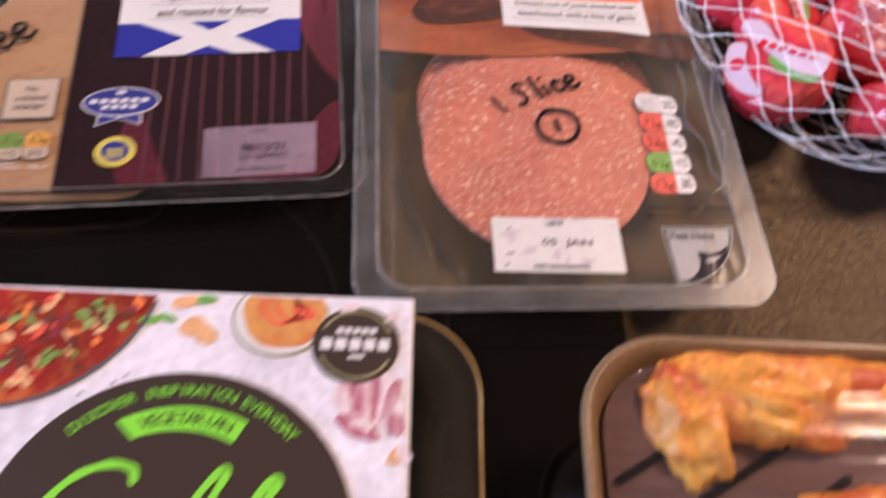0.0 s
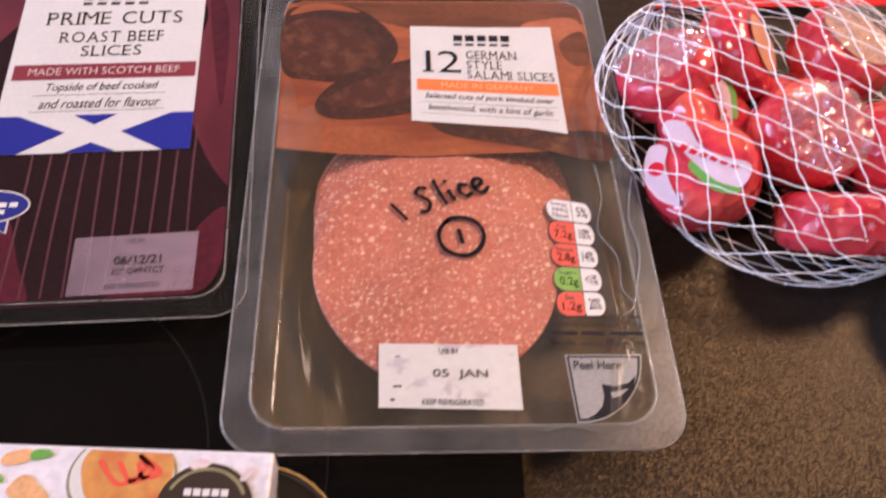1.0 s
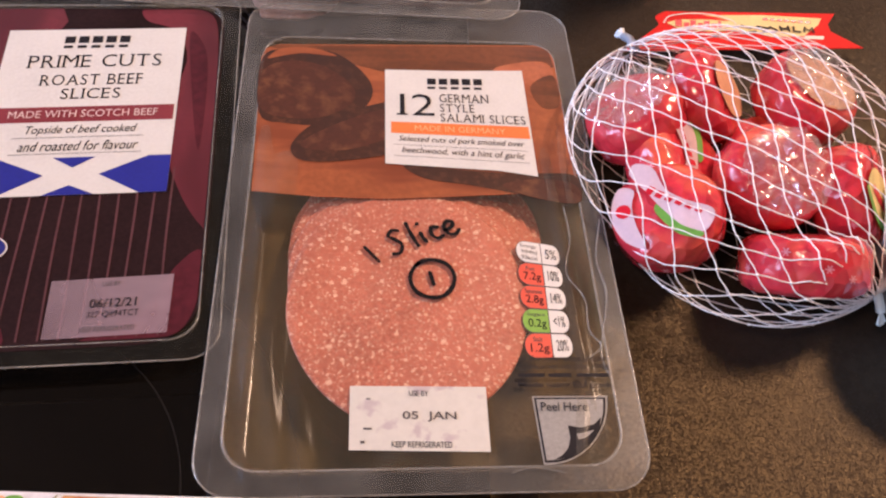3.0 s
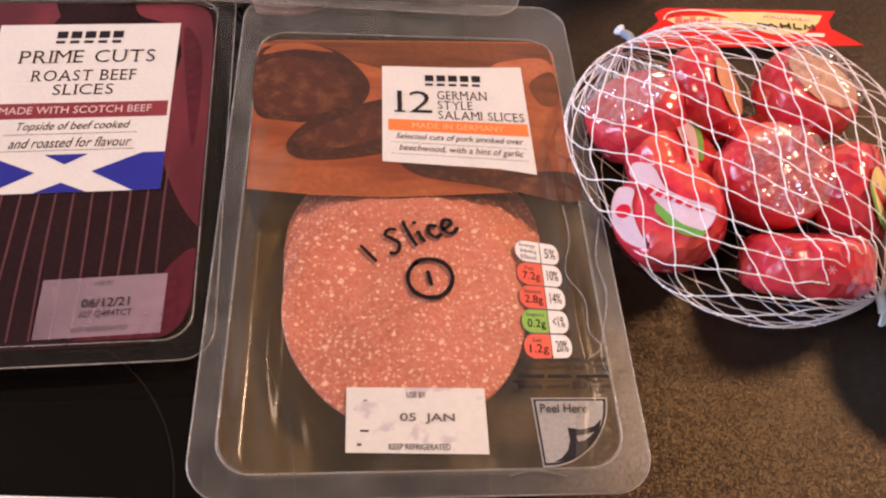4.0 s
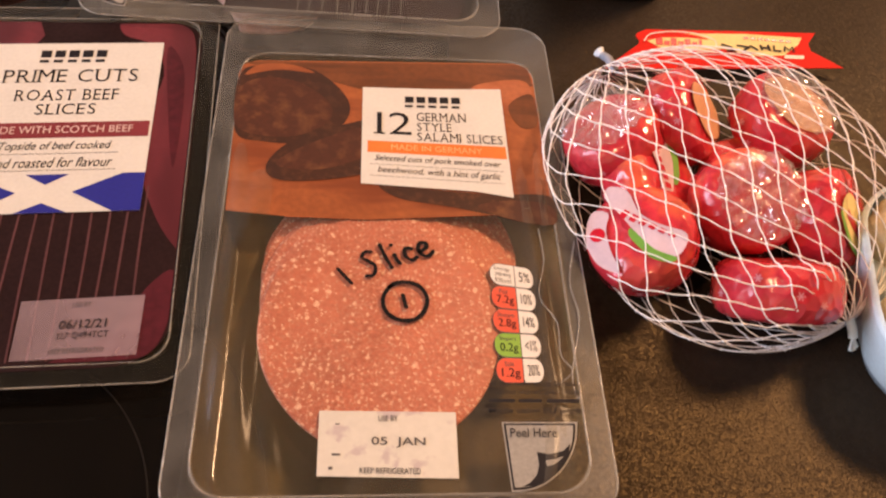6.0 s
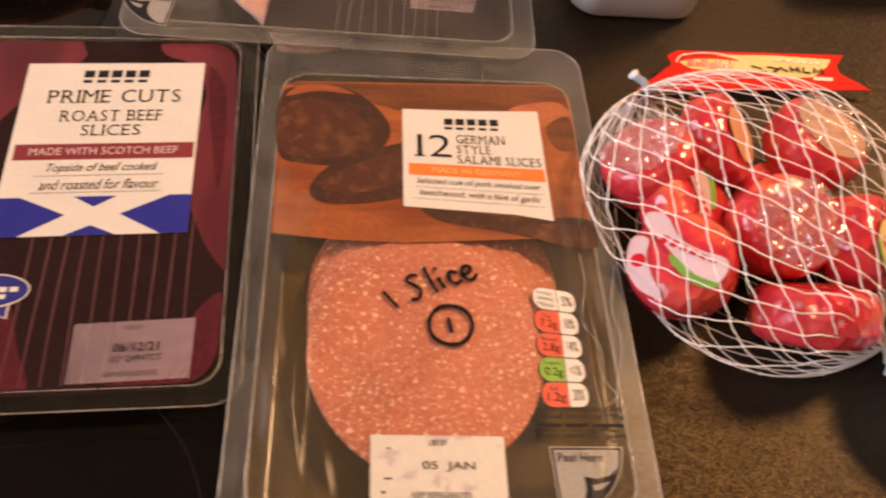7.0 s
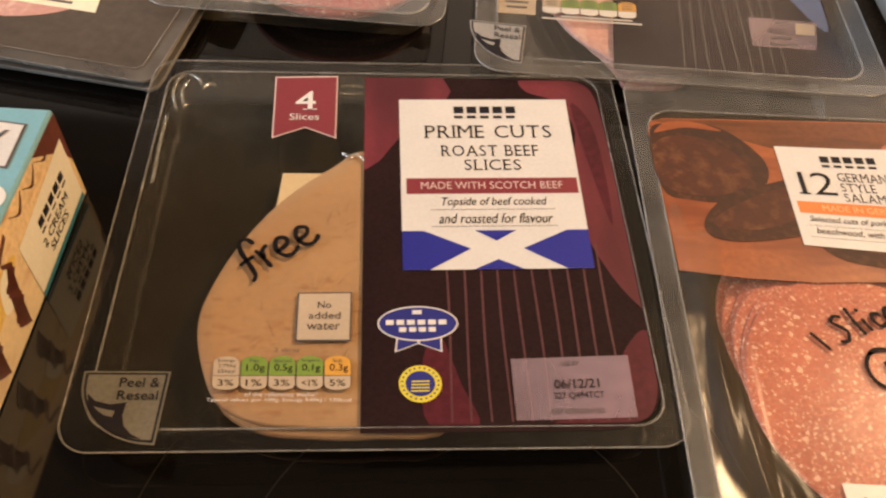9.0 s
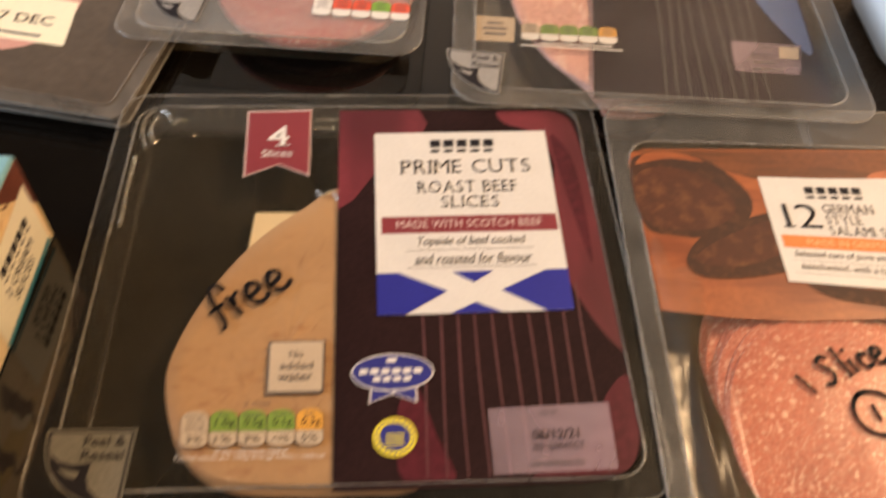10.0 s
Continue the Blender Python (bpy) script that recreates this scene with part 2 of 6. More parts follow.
def salami_material(name, base, fat, seed):
    """Ground meat: round fat flecks of several sizes in a mottled pink ground."""
    m = material(name, base, 0.55, 0.0, 0.24, 28, 900, 0.3, 0.0, 0.22)
    n, l, p = nodes_of(m)
    last = p.inputs["Base Color"].links[0].from_socket
    at = n.new("ShaderNodeTexCoord")
    warp, add = n.new("ShaderNodeTexNoise"), n.new("ShaderNodeVectorMath")
    warp.inputs["Scale"].default_value = 420
    warp.inputs["Detail"].default_value = 3
    add.operation = "MULTIPLY_ADD"
    add.inputs[1].default_value = (0.0024, 0.0024, 0.0024)
    l.new(at.outputs["Object"], warp.inputs["Vector"])
    l.new(warp.outputs["Color"], add.inputs[0]), l.new(at.outputs["Object"], add.inputs[2])
    for scale, share, size, weight in ((230 + seed, 0.3, 0.3, 0.8), (370 + seed, 0.4, 0.34, 0.72), (620, 0.5, 0.42, 0.55), (1100, 0.5, 0.5, 0.3)):
        v = n.new("ShaderNodeTexVoronoi")
        v.inputs["Scale"].default_value = scale
        l.new(add.outputs[0], v.inputs["Vector"])
        some, spot, both = n.new("ShaderNodeMath"), n.new("ShaderNodeMapRange"), n.new("ShaderNodeMath")
        some.operation, both.operation = "LESS_THAN", "MULTIPLY"
        some.inputs[1].default_value = share
        tone = n.new("ShaderNodeSeparateColor")
        l.new(v.outputs["Color"], tone.inputs[0]), l.new(tone.outputs[0], some.inputs[0])
        spot.inputs["From Min"].default_value, spot.inputs["From Max"].default_value = size, size * 0.5
        spot.inputs["To Max"].default_value = weight
        l.new(v.outputs["Distance"], spot.inputs["Value"])
        l.new(some.outputs[0], both.inputs[0]), l.new(spot.outputs[0], both.inputs[1])
        mix = n.new("ShaderNodeMix")
        mix.data_type = "RGBA"
        l.new(both.outputs[0], mix.inputs["Factor"]), l.new(last, mix.inputs["A"])
        mix.inputs["B"].default_value = (*fat, 1)
        last = mix.outputs["Result"]
    l.new(last, p.inputs["Base Color"])
    return m


SALAMI = salami_material("salami", (0.52, 0.155, 0.095), (0.84, 0.54, 0.39), 0)
SALAMI_EDGE = salami_material("dark_salami", (0.42, 0.1, 0.08), (0.74, 0.44, 0.36), 40)
BEEF = flecked("sliced_roast_beef", (0.45, 0.265, 0.135), (0.34, 0.17, 0.085), 110, 0.56, 0.76, 0.5, (0.51, 0.32, 0.165), 0.1, 0.15, stretch=(1, 2.2, 1), vary=0.07)
FIBRE = material("dark_meat_fibre", (0.22, 0.1, 0.055), 0.5, vary=0.2)
PAD = material("cream_fat", (0.72, 0.58, 0.36), 0.5, vary=0.08)
HAM = flecked("pale_ham", (0.62, 0.34, 0.28), (0.75, 0.5, 0.42), 120, 0.5, 0.7, 0.45, (0.55, 0.28, 0.23), 0.2, 0.3, stretch=(2, 0.7, 1))
WAX_RED = flecked("red_wrapped_wax", (0.68, 0.042, 0.058), (0.76, 0.13, 0.06), 50, 0.5, 0.7, 0.25, (0.52, 0.034, 0.05), 0.6, 0.7)


def crinkle(m, scale, depth, strength):
    """Replaces the relief of a surface by sharp film creases."""
    n, l, p = nodes_of(m)
    at, v, u = n.new("ShaderNodeTexCoord"), n.new("ShaderNodeTexVoronoi"), n.new("ShaderNodeBump")
    v.feature = "F1"
    v.inputs["Scale"].default_value = scale
    q = n.new("ShaderNodeTexNoise")
    q.inputs["Scale"].default_value = scale * 0.5
    mixed = n.new("ShaderNodeVectorMath")
    mixed.operation = "MULTIPLY_ADD"
    mixed.inputs[1].default_value = (0.012, 0.012, 0.012)
    l.new(at.outputs["Object"], q.inputs["Vector"])
    l.new(q.outputs["Color"], mixed.inputs[0]), l.new(at.outputs["Object"], mixed.inputs[2])
    l.new(mixed.outputs[0], v.inputs["Vector"])
    u.inputs["Strength"].default_value, u.inputs["Distance"].default_value = strength, depth
    l.new(v.outputs["Distance"], u.inputs["Height"])
    l.new(u.outputs[0], p.inputs["Normal"]), l.new(u.outputs[0], p.inputs["Coat Normal"])


crinkle(WAX_RED, 130, 0.004, 0.42)
BRAND_RED = material("red_print", (0.62, 0.015, 0.03), 0.3, vary=0.1, coat=0.06)
TAG_RED = material("red_card", (0.66, 0.02, 0.012), 0.65, vary=0.06, spec=0.1)
TAG_CREAM = material("cream_print", (0.82, 0.66, 0.3), 0.6, vary=0.08, spec=0.1)
# Peach colour of the warm reflection on two cheese wrappers.
PEACH = material("peach_reflection", (0.78, 0.42, 0.24), 0.3, vary=0.12, coat=0.06)
LEAF_GREEN = material("green_print", (0.16, 0.38, 0.06), 0.4, vary=0.1, coat=0.06)
PINK_WHITE = material("pinkish_white_print", (0.68, 0.5, 0.55), 0.3, vary=0.06, coat=0.06)
FLAKE = material("pink_snowflake_print", (0.7, 0.26, 0.3), 0.3, vary=0.15, coat=0.3)
NET = material("white_net_thread", (0.93, 0.9, 0.88), 0.3, vary=0.06)
CLIP = material("white_plastic_tie", (0.75, 0.76, 0.78), 0.35, vary=0.06)
CARD_WHITE = flecked("grey_white_stone_print", (0.72, 0.69, 0.73), (0.55, 0.51, 0.56), 60, 0.58, 0.85, 0.35, (0.74, 0.71, 0.74), 0.06, 0.0)
STEW = flecked("tomato_stew_print", (0.38, 0.025, 0.012), (0.62, 0.16, 0.03), 150, 0.5, 0.62, 0.35, (0.16, 0.02, 0.012), 0.3, 0.0)
DIP = flecked("orange_dip_print", (0.62, 0.26, 0.06), (0.5, 0.06, 0.02), 70, 0.5, 0.62, 0.35, (0.66, 0.4, 0.12), 0.3, 0.0)
HERB = flecked("herb_print", (0.16, 0.26, 0.05), (0.38, 0.42, 0.14), 200, 0.45, 0.65, 0.4, None, 0.05, 0.0)
NUT = material("nut_print", (0.68, 0.38, 0.17), 0.4, vary=0.2, coarse=120)
GARLIC = flecked("garlic_print", (0.7, 0.58, 0.58), (0.5, 0.26, 0.3), 110, 0.55, 0.75, 0.4, None, 0.05, 0.0, stretch=(3, 0.7, 1))
CLOVE = flecked("garlic_clove_print", (0.4, 0.13, 0.17), (0.62, 0.4, 0.42), 90, 0.45, 0.6, 0.4, None, 0.05, 0.0, stretch=(3, 0.5, 1))
DARK_DISC = material("dark_brown_disc_print", (0.045, 0.03, 0.022), 0.35, vary=0.06, coat=0.06)
LIME = material("lime_print", (0.24, 0.68, 0.03), 0.35, vary=0.04, coat=0.06)
OLIVE = material("olive_print", (0.26, 0.24, 0.12), 0.35)
BLACK_TRAY = material("black_tray_plastic", (0.016, 0.013, 0.009), 0.22, vary=0.2, spec=0.3)
BROWN_TRAY = material("brown_tray_plastic", (0.2, 0.12, 0.055), 0.28, vary=0.2, coarse=30, spec=0.3)
CHICKEN = flecked("spiced_chicken", (0.72, 0.28, 0.03), (0.5, 0.09, 0.02), 90, 0.5, 0.62, 0.45, (0.82, 0.48, 0.08), 0.15, 0.9, vary=0.3)
BLACK_GAP = material("black_gap_print", (0.012, 0.008, 0.008), 0.8, spec=0.05)
PLANK = flecked("purple_brown_wood_print", (0.085, 0.042, 0.043), (0.032, 0.015, 0.015), 70, 0.48, 0.66, 0.7, (0.13, 0.065, 0.05), 0.0, 0.0, stretch=(0.4, 3, 1))
BOX_BLUE = material("pale_blue_card", (0.2, 0.42, 0.5), 0.4, vary=0.05, coat=0.2)
TEAL = material("teal_print", (0.04, 0.2, 0.24), 0.4, vary=0.06)
BOX_CREAM = material("cream_card_print", (0.88, 0.8, 0.6), 0.4, vary=0.05, coat=0.06)
PASTRY = flecked("iced_pastry_print", (0.86, 0.6, 0.3), (0.6, 0.24, 0.07), 60, 0.57, 0.68, 0.4, (0.84, 0.68, 0.42), 0.2, 0.0, stretch=(1, 0.6, 1.6))
CUSTARD = material("custard_print", (0.78, 0.52, 0.12), 0.4, vary=0.12, coarse=60)
CHOC = material("brown_print", (0.13, 0.035, 0.02), 0.4, vary=0.3, coarse=60)
TUB_WHITE = material("white_tub_plastic", (0.78, 0.78, 0.78), 0.35, vary=0.03)
PALE_BLUE = material("pale_blue_plastic", (0.62, 0.74, 0.8), 0.35, vary=0.06)
DOUGH = flecked("cream_pastry", (0.72, 0.55, 0.34), (0.66, 0.4, 0.18), 60, 0.5, 0.7, 0.5, (0.78, 0.66, 0.48), 0.2, 0.4)
# Amber carries the warm glint of the black tray's rim.
AMBER = material("tray_edge_gold_glint", (0.5, 0.33, 0.1), 0.2, vary=0.2, coarse=120, coat=0.4)
PACK_TOP = material("dull_brown_film", (0.08, 0.06, 0.044), 0.35, vary=0.25, coarse=14, fine=200, coat=0.15)

# ---- building helpers ----
MM = 0.001


def part(name, bm, mat, parent, label="", smooth=False):
    """Links a bmesh as one mesh object under a thing or a part."""
    me = bpy.data.meshes.new(name)
    bm.to_mesh(me)
    bm.free()
    for f in me.polygons:
        f.use_smooth = smooth
    me.materials.append(mat)
    ob = new(name, me)
    ob.parent = parent
    return tagged(ob, label) if label else ob


def thing(name, m, label, category, group="", kind=""):
    ob = new(name)
    ob.empty_display_size = 0.02
    ob.matrix_world = m
    return tagged(ob, label, category, group, kind)


def alone(name, bm, mat, label, category, kind="", smooth=False, group=""):
    return tagged(part(name, bm, mat, None, "", smooth), label, category, group, kind)


def add_box(bm, x0, y0, z0, x1, y1, z1, bevel=0.0, seg=2):
    made = bmesh.ops.create_cube(bm, size=1, matrix=Matrix.LocRotScale(((x0 + x1) / 2, (y0 + y1) / 2, (z0 + z1) / 2), None, (x1 - x0, y1 - y0, z1 - z0)))
    if bevel:
        edges = {e for v in made["verts"] for e in v.link_edges}
        bmesh.ops.bevel(bm, geom=list(edges), offset=bevel, segments=seg, profile=0.5, affect="EDGES")
    return bm


def box_bm(*a, **k):
    return add_box(bmesh.new(), *a, **k)


def round_rect(w, h, r, n=8, cx=0.0, cy=0.0):
    """Points of a rectangle with round corners, counter-clockwise."""
    pts = []
    for sx, sy, a0 in ((1, 1, 0), (-1, 1, 90), (-1, -1, 180), (1, -1, 270)):
        for i in range(n + 1):
            a = radians(a0 + 90 * i / n)
            pts.append((cx + sx * (w / 2 - r) + r * math.cos(a), cy + sy * (h / 2 - r) + r * math.sin(a)))
    return pts


def ellipse(cx, cy, rx, ry, n=40, turn=0.0, wobble=0.0, seed=0):
    pts = []
    for i in range(n):
        a = 2 * math.pi * i / n
        k = 1 + wobble * noise.noise((math.cos(a) * 1.5 + seed, math.sin(a) * 1.5, seed * 0.7))
        x, y = rx * k * math.cos(a), ry * k * math.sin(a)
        pts.append((cx + x * math.cos(turn) - y * math.sin(turn), cy + x * math.sin(turn) + y * math.cos(turn)))
    return pts


def smooth_loop(ctrl, steps=6, closed=True):
    """A smooth line through control points."""
    out, n = [], len(ctrl)
    for i in range(n if closed else n - 1):
        q = [Vector(ctrl[j % n] if closed else ctrl[min(max(j, 0), n - 1)]) for j in range(i - 1, i + 3)]
        for s in range(steps):
            t = s / steps
            out.append(tuple(0.5 * (2 * q[1] + (q[2] - q[0]) * t + (2 * q[0] - 5 * q[1] + 4 * q[2] - q[3]) * t * t + (3 * q[1] - q[0] - 3 * q[2] + q[3]) * t ** 3)))
    if not closed:
        out.append(tuple(ctrl[-1]))
    return out


def flat_bm(pts, z, thick=0.0, scale=MM, bm=None):
    """A flat sheet (thick: with depth below it) of the outline pts at height z, all in mm."""
    bm = bm or bmesh.new()
    top = bm.faces.new([bm.verts.new((x * scale, y * scale, z * scale)) for x, y in pts])
    if top.normal.z < 0 or sum(a[0] * b[1] - b[0] * a[1] for a, b in zip(pts, pts[1:] + pts[:1])) < 0:
        top.normal_flip()
    if thick:
        g = bmesh.ops.extrude_face_region(bm, geom=[top])
        for v in g["geom"]:
            if isinstance(v, bmesh.types.BMVert):
                v.co.z -= thick * scale
        bmesh.ops.recalc_face_normals(bm, faces=bm.faces[:])
    return bm


def below(pts, y_max):
    """The outline cut off along y = y_max."""
    out = []
    for a, b in zip(pts, pts[1:] + pts[:1]):
        if a[1] <= y_max:
            out.append(a)
        if (a[1] <= y_max) != (b[1] <= y_max):
            t = (y_max - a[1]) / (b[1] - a[1])
            out.append((a[0] + t * (b[0] - a[0]), y_max))
    return out


def tidy(bm):
    """Cuts many-cornered faces into triangles."""
    bmesh.ops.triangulate(bm, faces=[f for f in bm.faces if len(f.verts) > 4])
    return bm


def ribbon_bm(line, width, z, bm=None, taper=0.0):
    """A flat pen stroke along a line, in mm, with round ends."""
    bm = bm or bmesh.new()
    pts = [Vector(p) for p in line]
    left, right = [], []
    for i, p in enumerate(pts):
        d = (pts[min(i + 1, len(pts) - 1)] - pts[max(i - 1, 0)]).normalized()
        s = Vector((-d.y, d.x))
        u = i / max(len(pts) - 1, 1)
        w = width / 2 * (1 - taper * u) * (1 + 0.12 * math.sin(7 * u + p.x))
        left.append(p + s * w), right.append(p - s * w)
    end = [pts[-1] + (pts[-1] - pts[-2]).normalized() * width * 0.4]
    start = [pts[0] + (pts[0] - pts[1]).normalized() * width * 0.4]
    rows = [(a, b) for a, b in zip(left, right)]
    vs = [(bm.verts.new((a.x * MM, a.y * MM, z * MM)), bm.verts.new((b.x * MM, b.y * MM, z * MM))) for a, b in rows]
    for (a, b), (c, d) in zip(vs, vs[1:]):
        bm.faces.new((b, d, c, a))
    e = bm.verts.new((end[0].x * MM, end[0].y * MM, z * MM))
    s0 = bm.verts.new((start[0].x * MM, start[0].y * MM, z * MM))
    bm.faces.new((vs[-1][1], e, vs[-1][0]))
    bm.faces.new((vs[0][0], s0, vs[0][1]))
    return bm


def glyphs(body, italic=False, bold=0.0):
    """The outline mesh of words in the built-in font, filling a unit box; also its width over its height."""
    c = bpy.data.curves.new("words", "FONT")
    c.body, c.size, c.resolution_u = body, 1.0, 3
    c.shear, c.offset = (0.28 if italic else 0.0), bold
    c.align_x = "CENTER"
    ob = bpy.data.objects.new("words", c)
    me = bpy.data.meshes.new_from_object(ob)
    bpy.data.objects.remove(ob)
    bpy.data.curves.remove(c)
    co = np.empty(len(me.vertices) * 3)
    me.vertices.foreach_get("co", co)
    co = co.reshape(-1, 3)
    lo, hi = co.min(0), co.max(0)
    size = np.maximum(hi - lo, 1e-6)
    faces = [tuple(p.vertices) for p in me.polygons]
    bpy.data.meshes.remove(me)
    return (co[:, :2] - lo[:2]) / size[:2], faces, size[0] / size[1]


SERIFS = {"P": "ab", "R": "abd", "I": "ef", "M": "abcd", "E": "ab", "U": "bc", "T": "e", "A": "ad", "B": "ab", "F": "ab", "L": "ab", "N": "abc", "Y": "bce", "G": "", "K": "abcd", "H": "abcd", "1": "e"}


def serif_glyphs(body, bold=-0.006):
    """Capitals of the built-in font, set letter by letter with small feet at the stem ends; fills a unit box."""
    pts, faces, x = [], [], 0.0
    for ch in body:
        if ch == " ":
            x += 0.5
            continue
        co, fs, w = glyphs(ch, False, bold)
        base = len(pts)
        pts += [(x + a * w, b) for a, b in co]
        faces += [tuple(base + i for i in f) for f in fs]
        ends = {"a": (0.07, 0), "b": (0.07, 1), "c": (w - 0.07, 1), "d": (w - 0.07, 0), "e": (w / 2, 0), "f": (w / 2, 1)}
        if ch == "1":
            ends["e"] = (w - 0.07, 0)
        for key in SERIFS.get(ch, ""):
            u, v = ends[key]
            v0, v1 = (0.0, 0.06) if v == 0 else (0.94, 1.0)
            base = len(pts)
            pts += [(x + u - 0.15, v0), (x + u + 0.15, v0), (x + u + 0.15, v1), (x + u - 0.15, v1)]
            faces.append((base, base + 1, base + 2, base + 3))
        x += w + 0.2
    co = np.array(pts)
    lo, hi = co.min(0), co.max(0)
    size = hi - lo
    return (co - lo) / size, faces, size[0] / size[1]


def add_mesh(bm, pts, faces):
    vs = [bm.verts.new(p) for p in pts]
    for f in faces:
        try:
            bm.faces.new([vs[i] for i in f])
        except ValueError:
            pass
    return bm


class Sheet:
    """Flat print on a pack: plan places in mm, laid into the pack's own axes."""

    def __init__(self, ob, z):
        self.ob, self.z, self.inv = ob, z, ob.matrix_world.inverted()

    def loc(self, p):
        q = self.inv @ Vector((p[0] * MM, p[1] * MM, 0))
        return (q.x / MM, q.y / MM)

    def shape(self, name, pts, mat, lift=0.2, parent=None, label="", thick=0.0):
        return part(name, tidy(flat_bm([self.loc(p) for p in pts], self.z + lift, thick)), mat, parent or self.ob, label)

    def at(self, quad, u, v):
        tl, tr, br, bl = [Vector(p) for p in quad]
        return (tl * (1 - u) + tr * u) * (1 - v) + (bl * (1 - u) + br * u) * v

    def sub(self, quad, u0, v0, u1, v1):
        return [tuple(self.at(quad, u, v)) for u, v in ((u0, v0), (u1, v0), (u1, v1), (u0, v1))]

    def words(self, body, quad, box, mat, parent=None, lift=0.6, italic=False, bold=0.0, serif=False):
        """Words that fill the part box = (u0, v0, u1, v1) of a quad (top left, top right, bottom right, bottom left)."""
        co, faces, _ = serif_glyphs(body) if serif else glyphs(body, italic, bold)
        u0, v0, u1, v1 = box
        pts = []
        for a, b in co:
            p = self.loc(self.at(quad, u0 + (u1 - u0) * a, v1 + (v0 - v1) * b))
            pts.append((p[0] * MM, p[1] * MM, (self.z + lift) * MM))
        return part("lettering", add_mesh(bmesh.new(), pts, faces), mat, parent or self.ob)

    def bars(self, quad, boxes, mat, parent=None, lift=0.6, name="print_block"):
        bm = bmesh.new()
        for b in boxes:
            flat_bm([self.loc(p) for p in self.sub(quad, *b)], self.z + lift, bm=bm)
        return part(name, bm, mat, parent or self.ob)

    def pen(self, name, strokes, width, mat=None, lift=0.5, parent=None, label=""):
        bm = bmesh.new()
        for s in strokes:
            ribbon_bm([self.loc(p) for p in s], width, self.z + lift, bm)
        return part(name, bm, mat or PEN, parent or self.ob, label)


def loft_bm(rings, close_bottom=True, bm=None):
    """Skins rings of the same number of points (m)."""
    bm = bm or bmesh.new()
    vs = [[bm.verts.new(p) for p in ring] for ring in rings]
    n = len(vs[0])
    for a, b in zip(vs, vs[1:]):
        for i in range(n):
            bm.faces.new((a[i], a[(i + 1) % n], b[(i + 1) % n], b[i]))
    if close_bottom:
        bm.faces.new(vs[-1])
    bmesh.ops.recalc_face_normals(bm, faces=bm.faces[:])
    return bm


def ring(w, h, r, z, n=8):
    return [(x * MM, y * MM, z * MM) for x, y in round_rect(w, h, r, n)]


def tube(bm, line, r, sides=4):
    rows = []
    for i, p in enumerate(line):
        d = (line[min(i + 1, len(line) - 1)] - line[max(i - 1, 0)]).normalized()
        a = d.cross(Vector((0.3, 0.2, 1))).normalized()
        b = d.cross(a)
        rows.append([bm.verts.new((p + (a * math.cos(2 * math.pi * k / sides) + b * math.sin(2 * math.pi * k / sides)) * r) * MM) for k in range(sides)])
    for a, b in zip(rows, rows[1:]):
        for k in range(sides):
            bm.faces.new((a[k], a[(k + 1) % sides], b[(k + 1) % sides], b[k]))


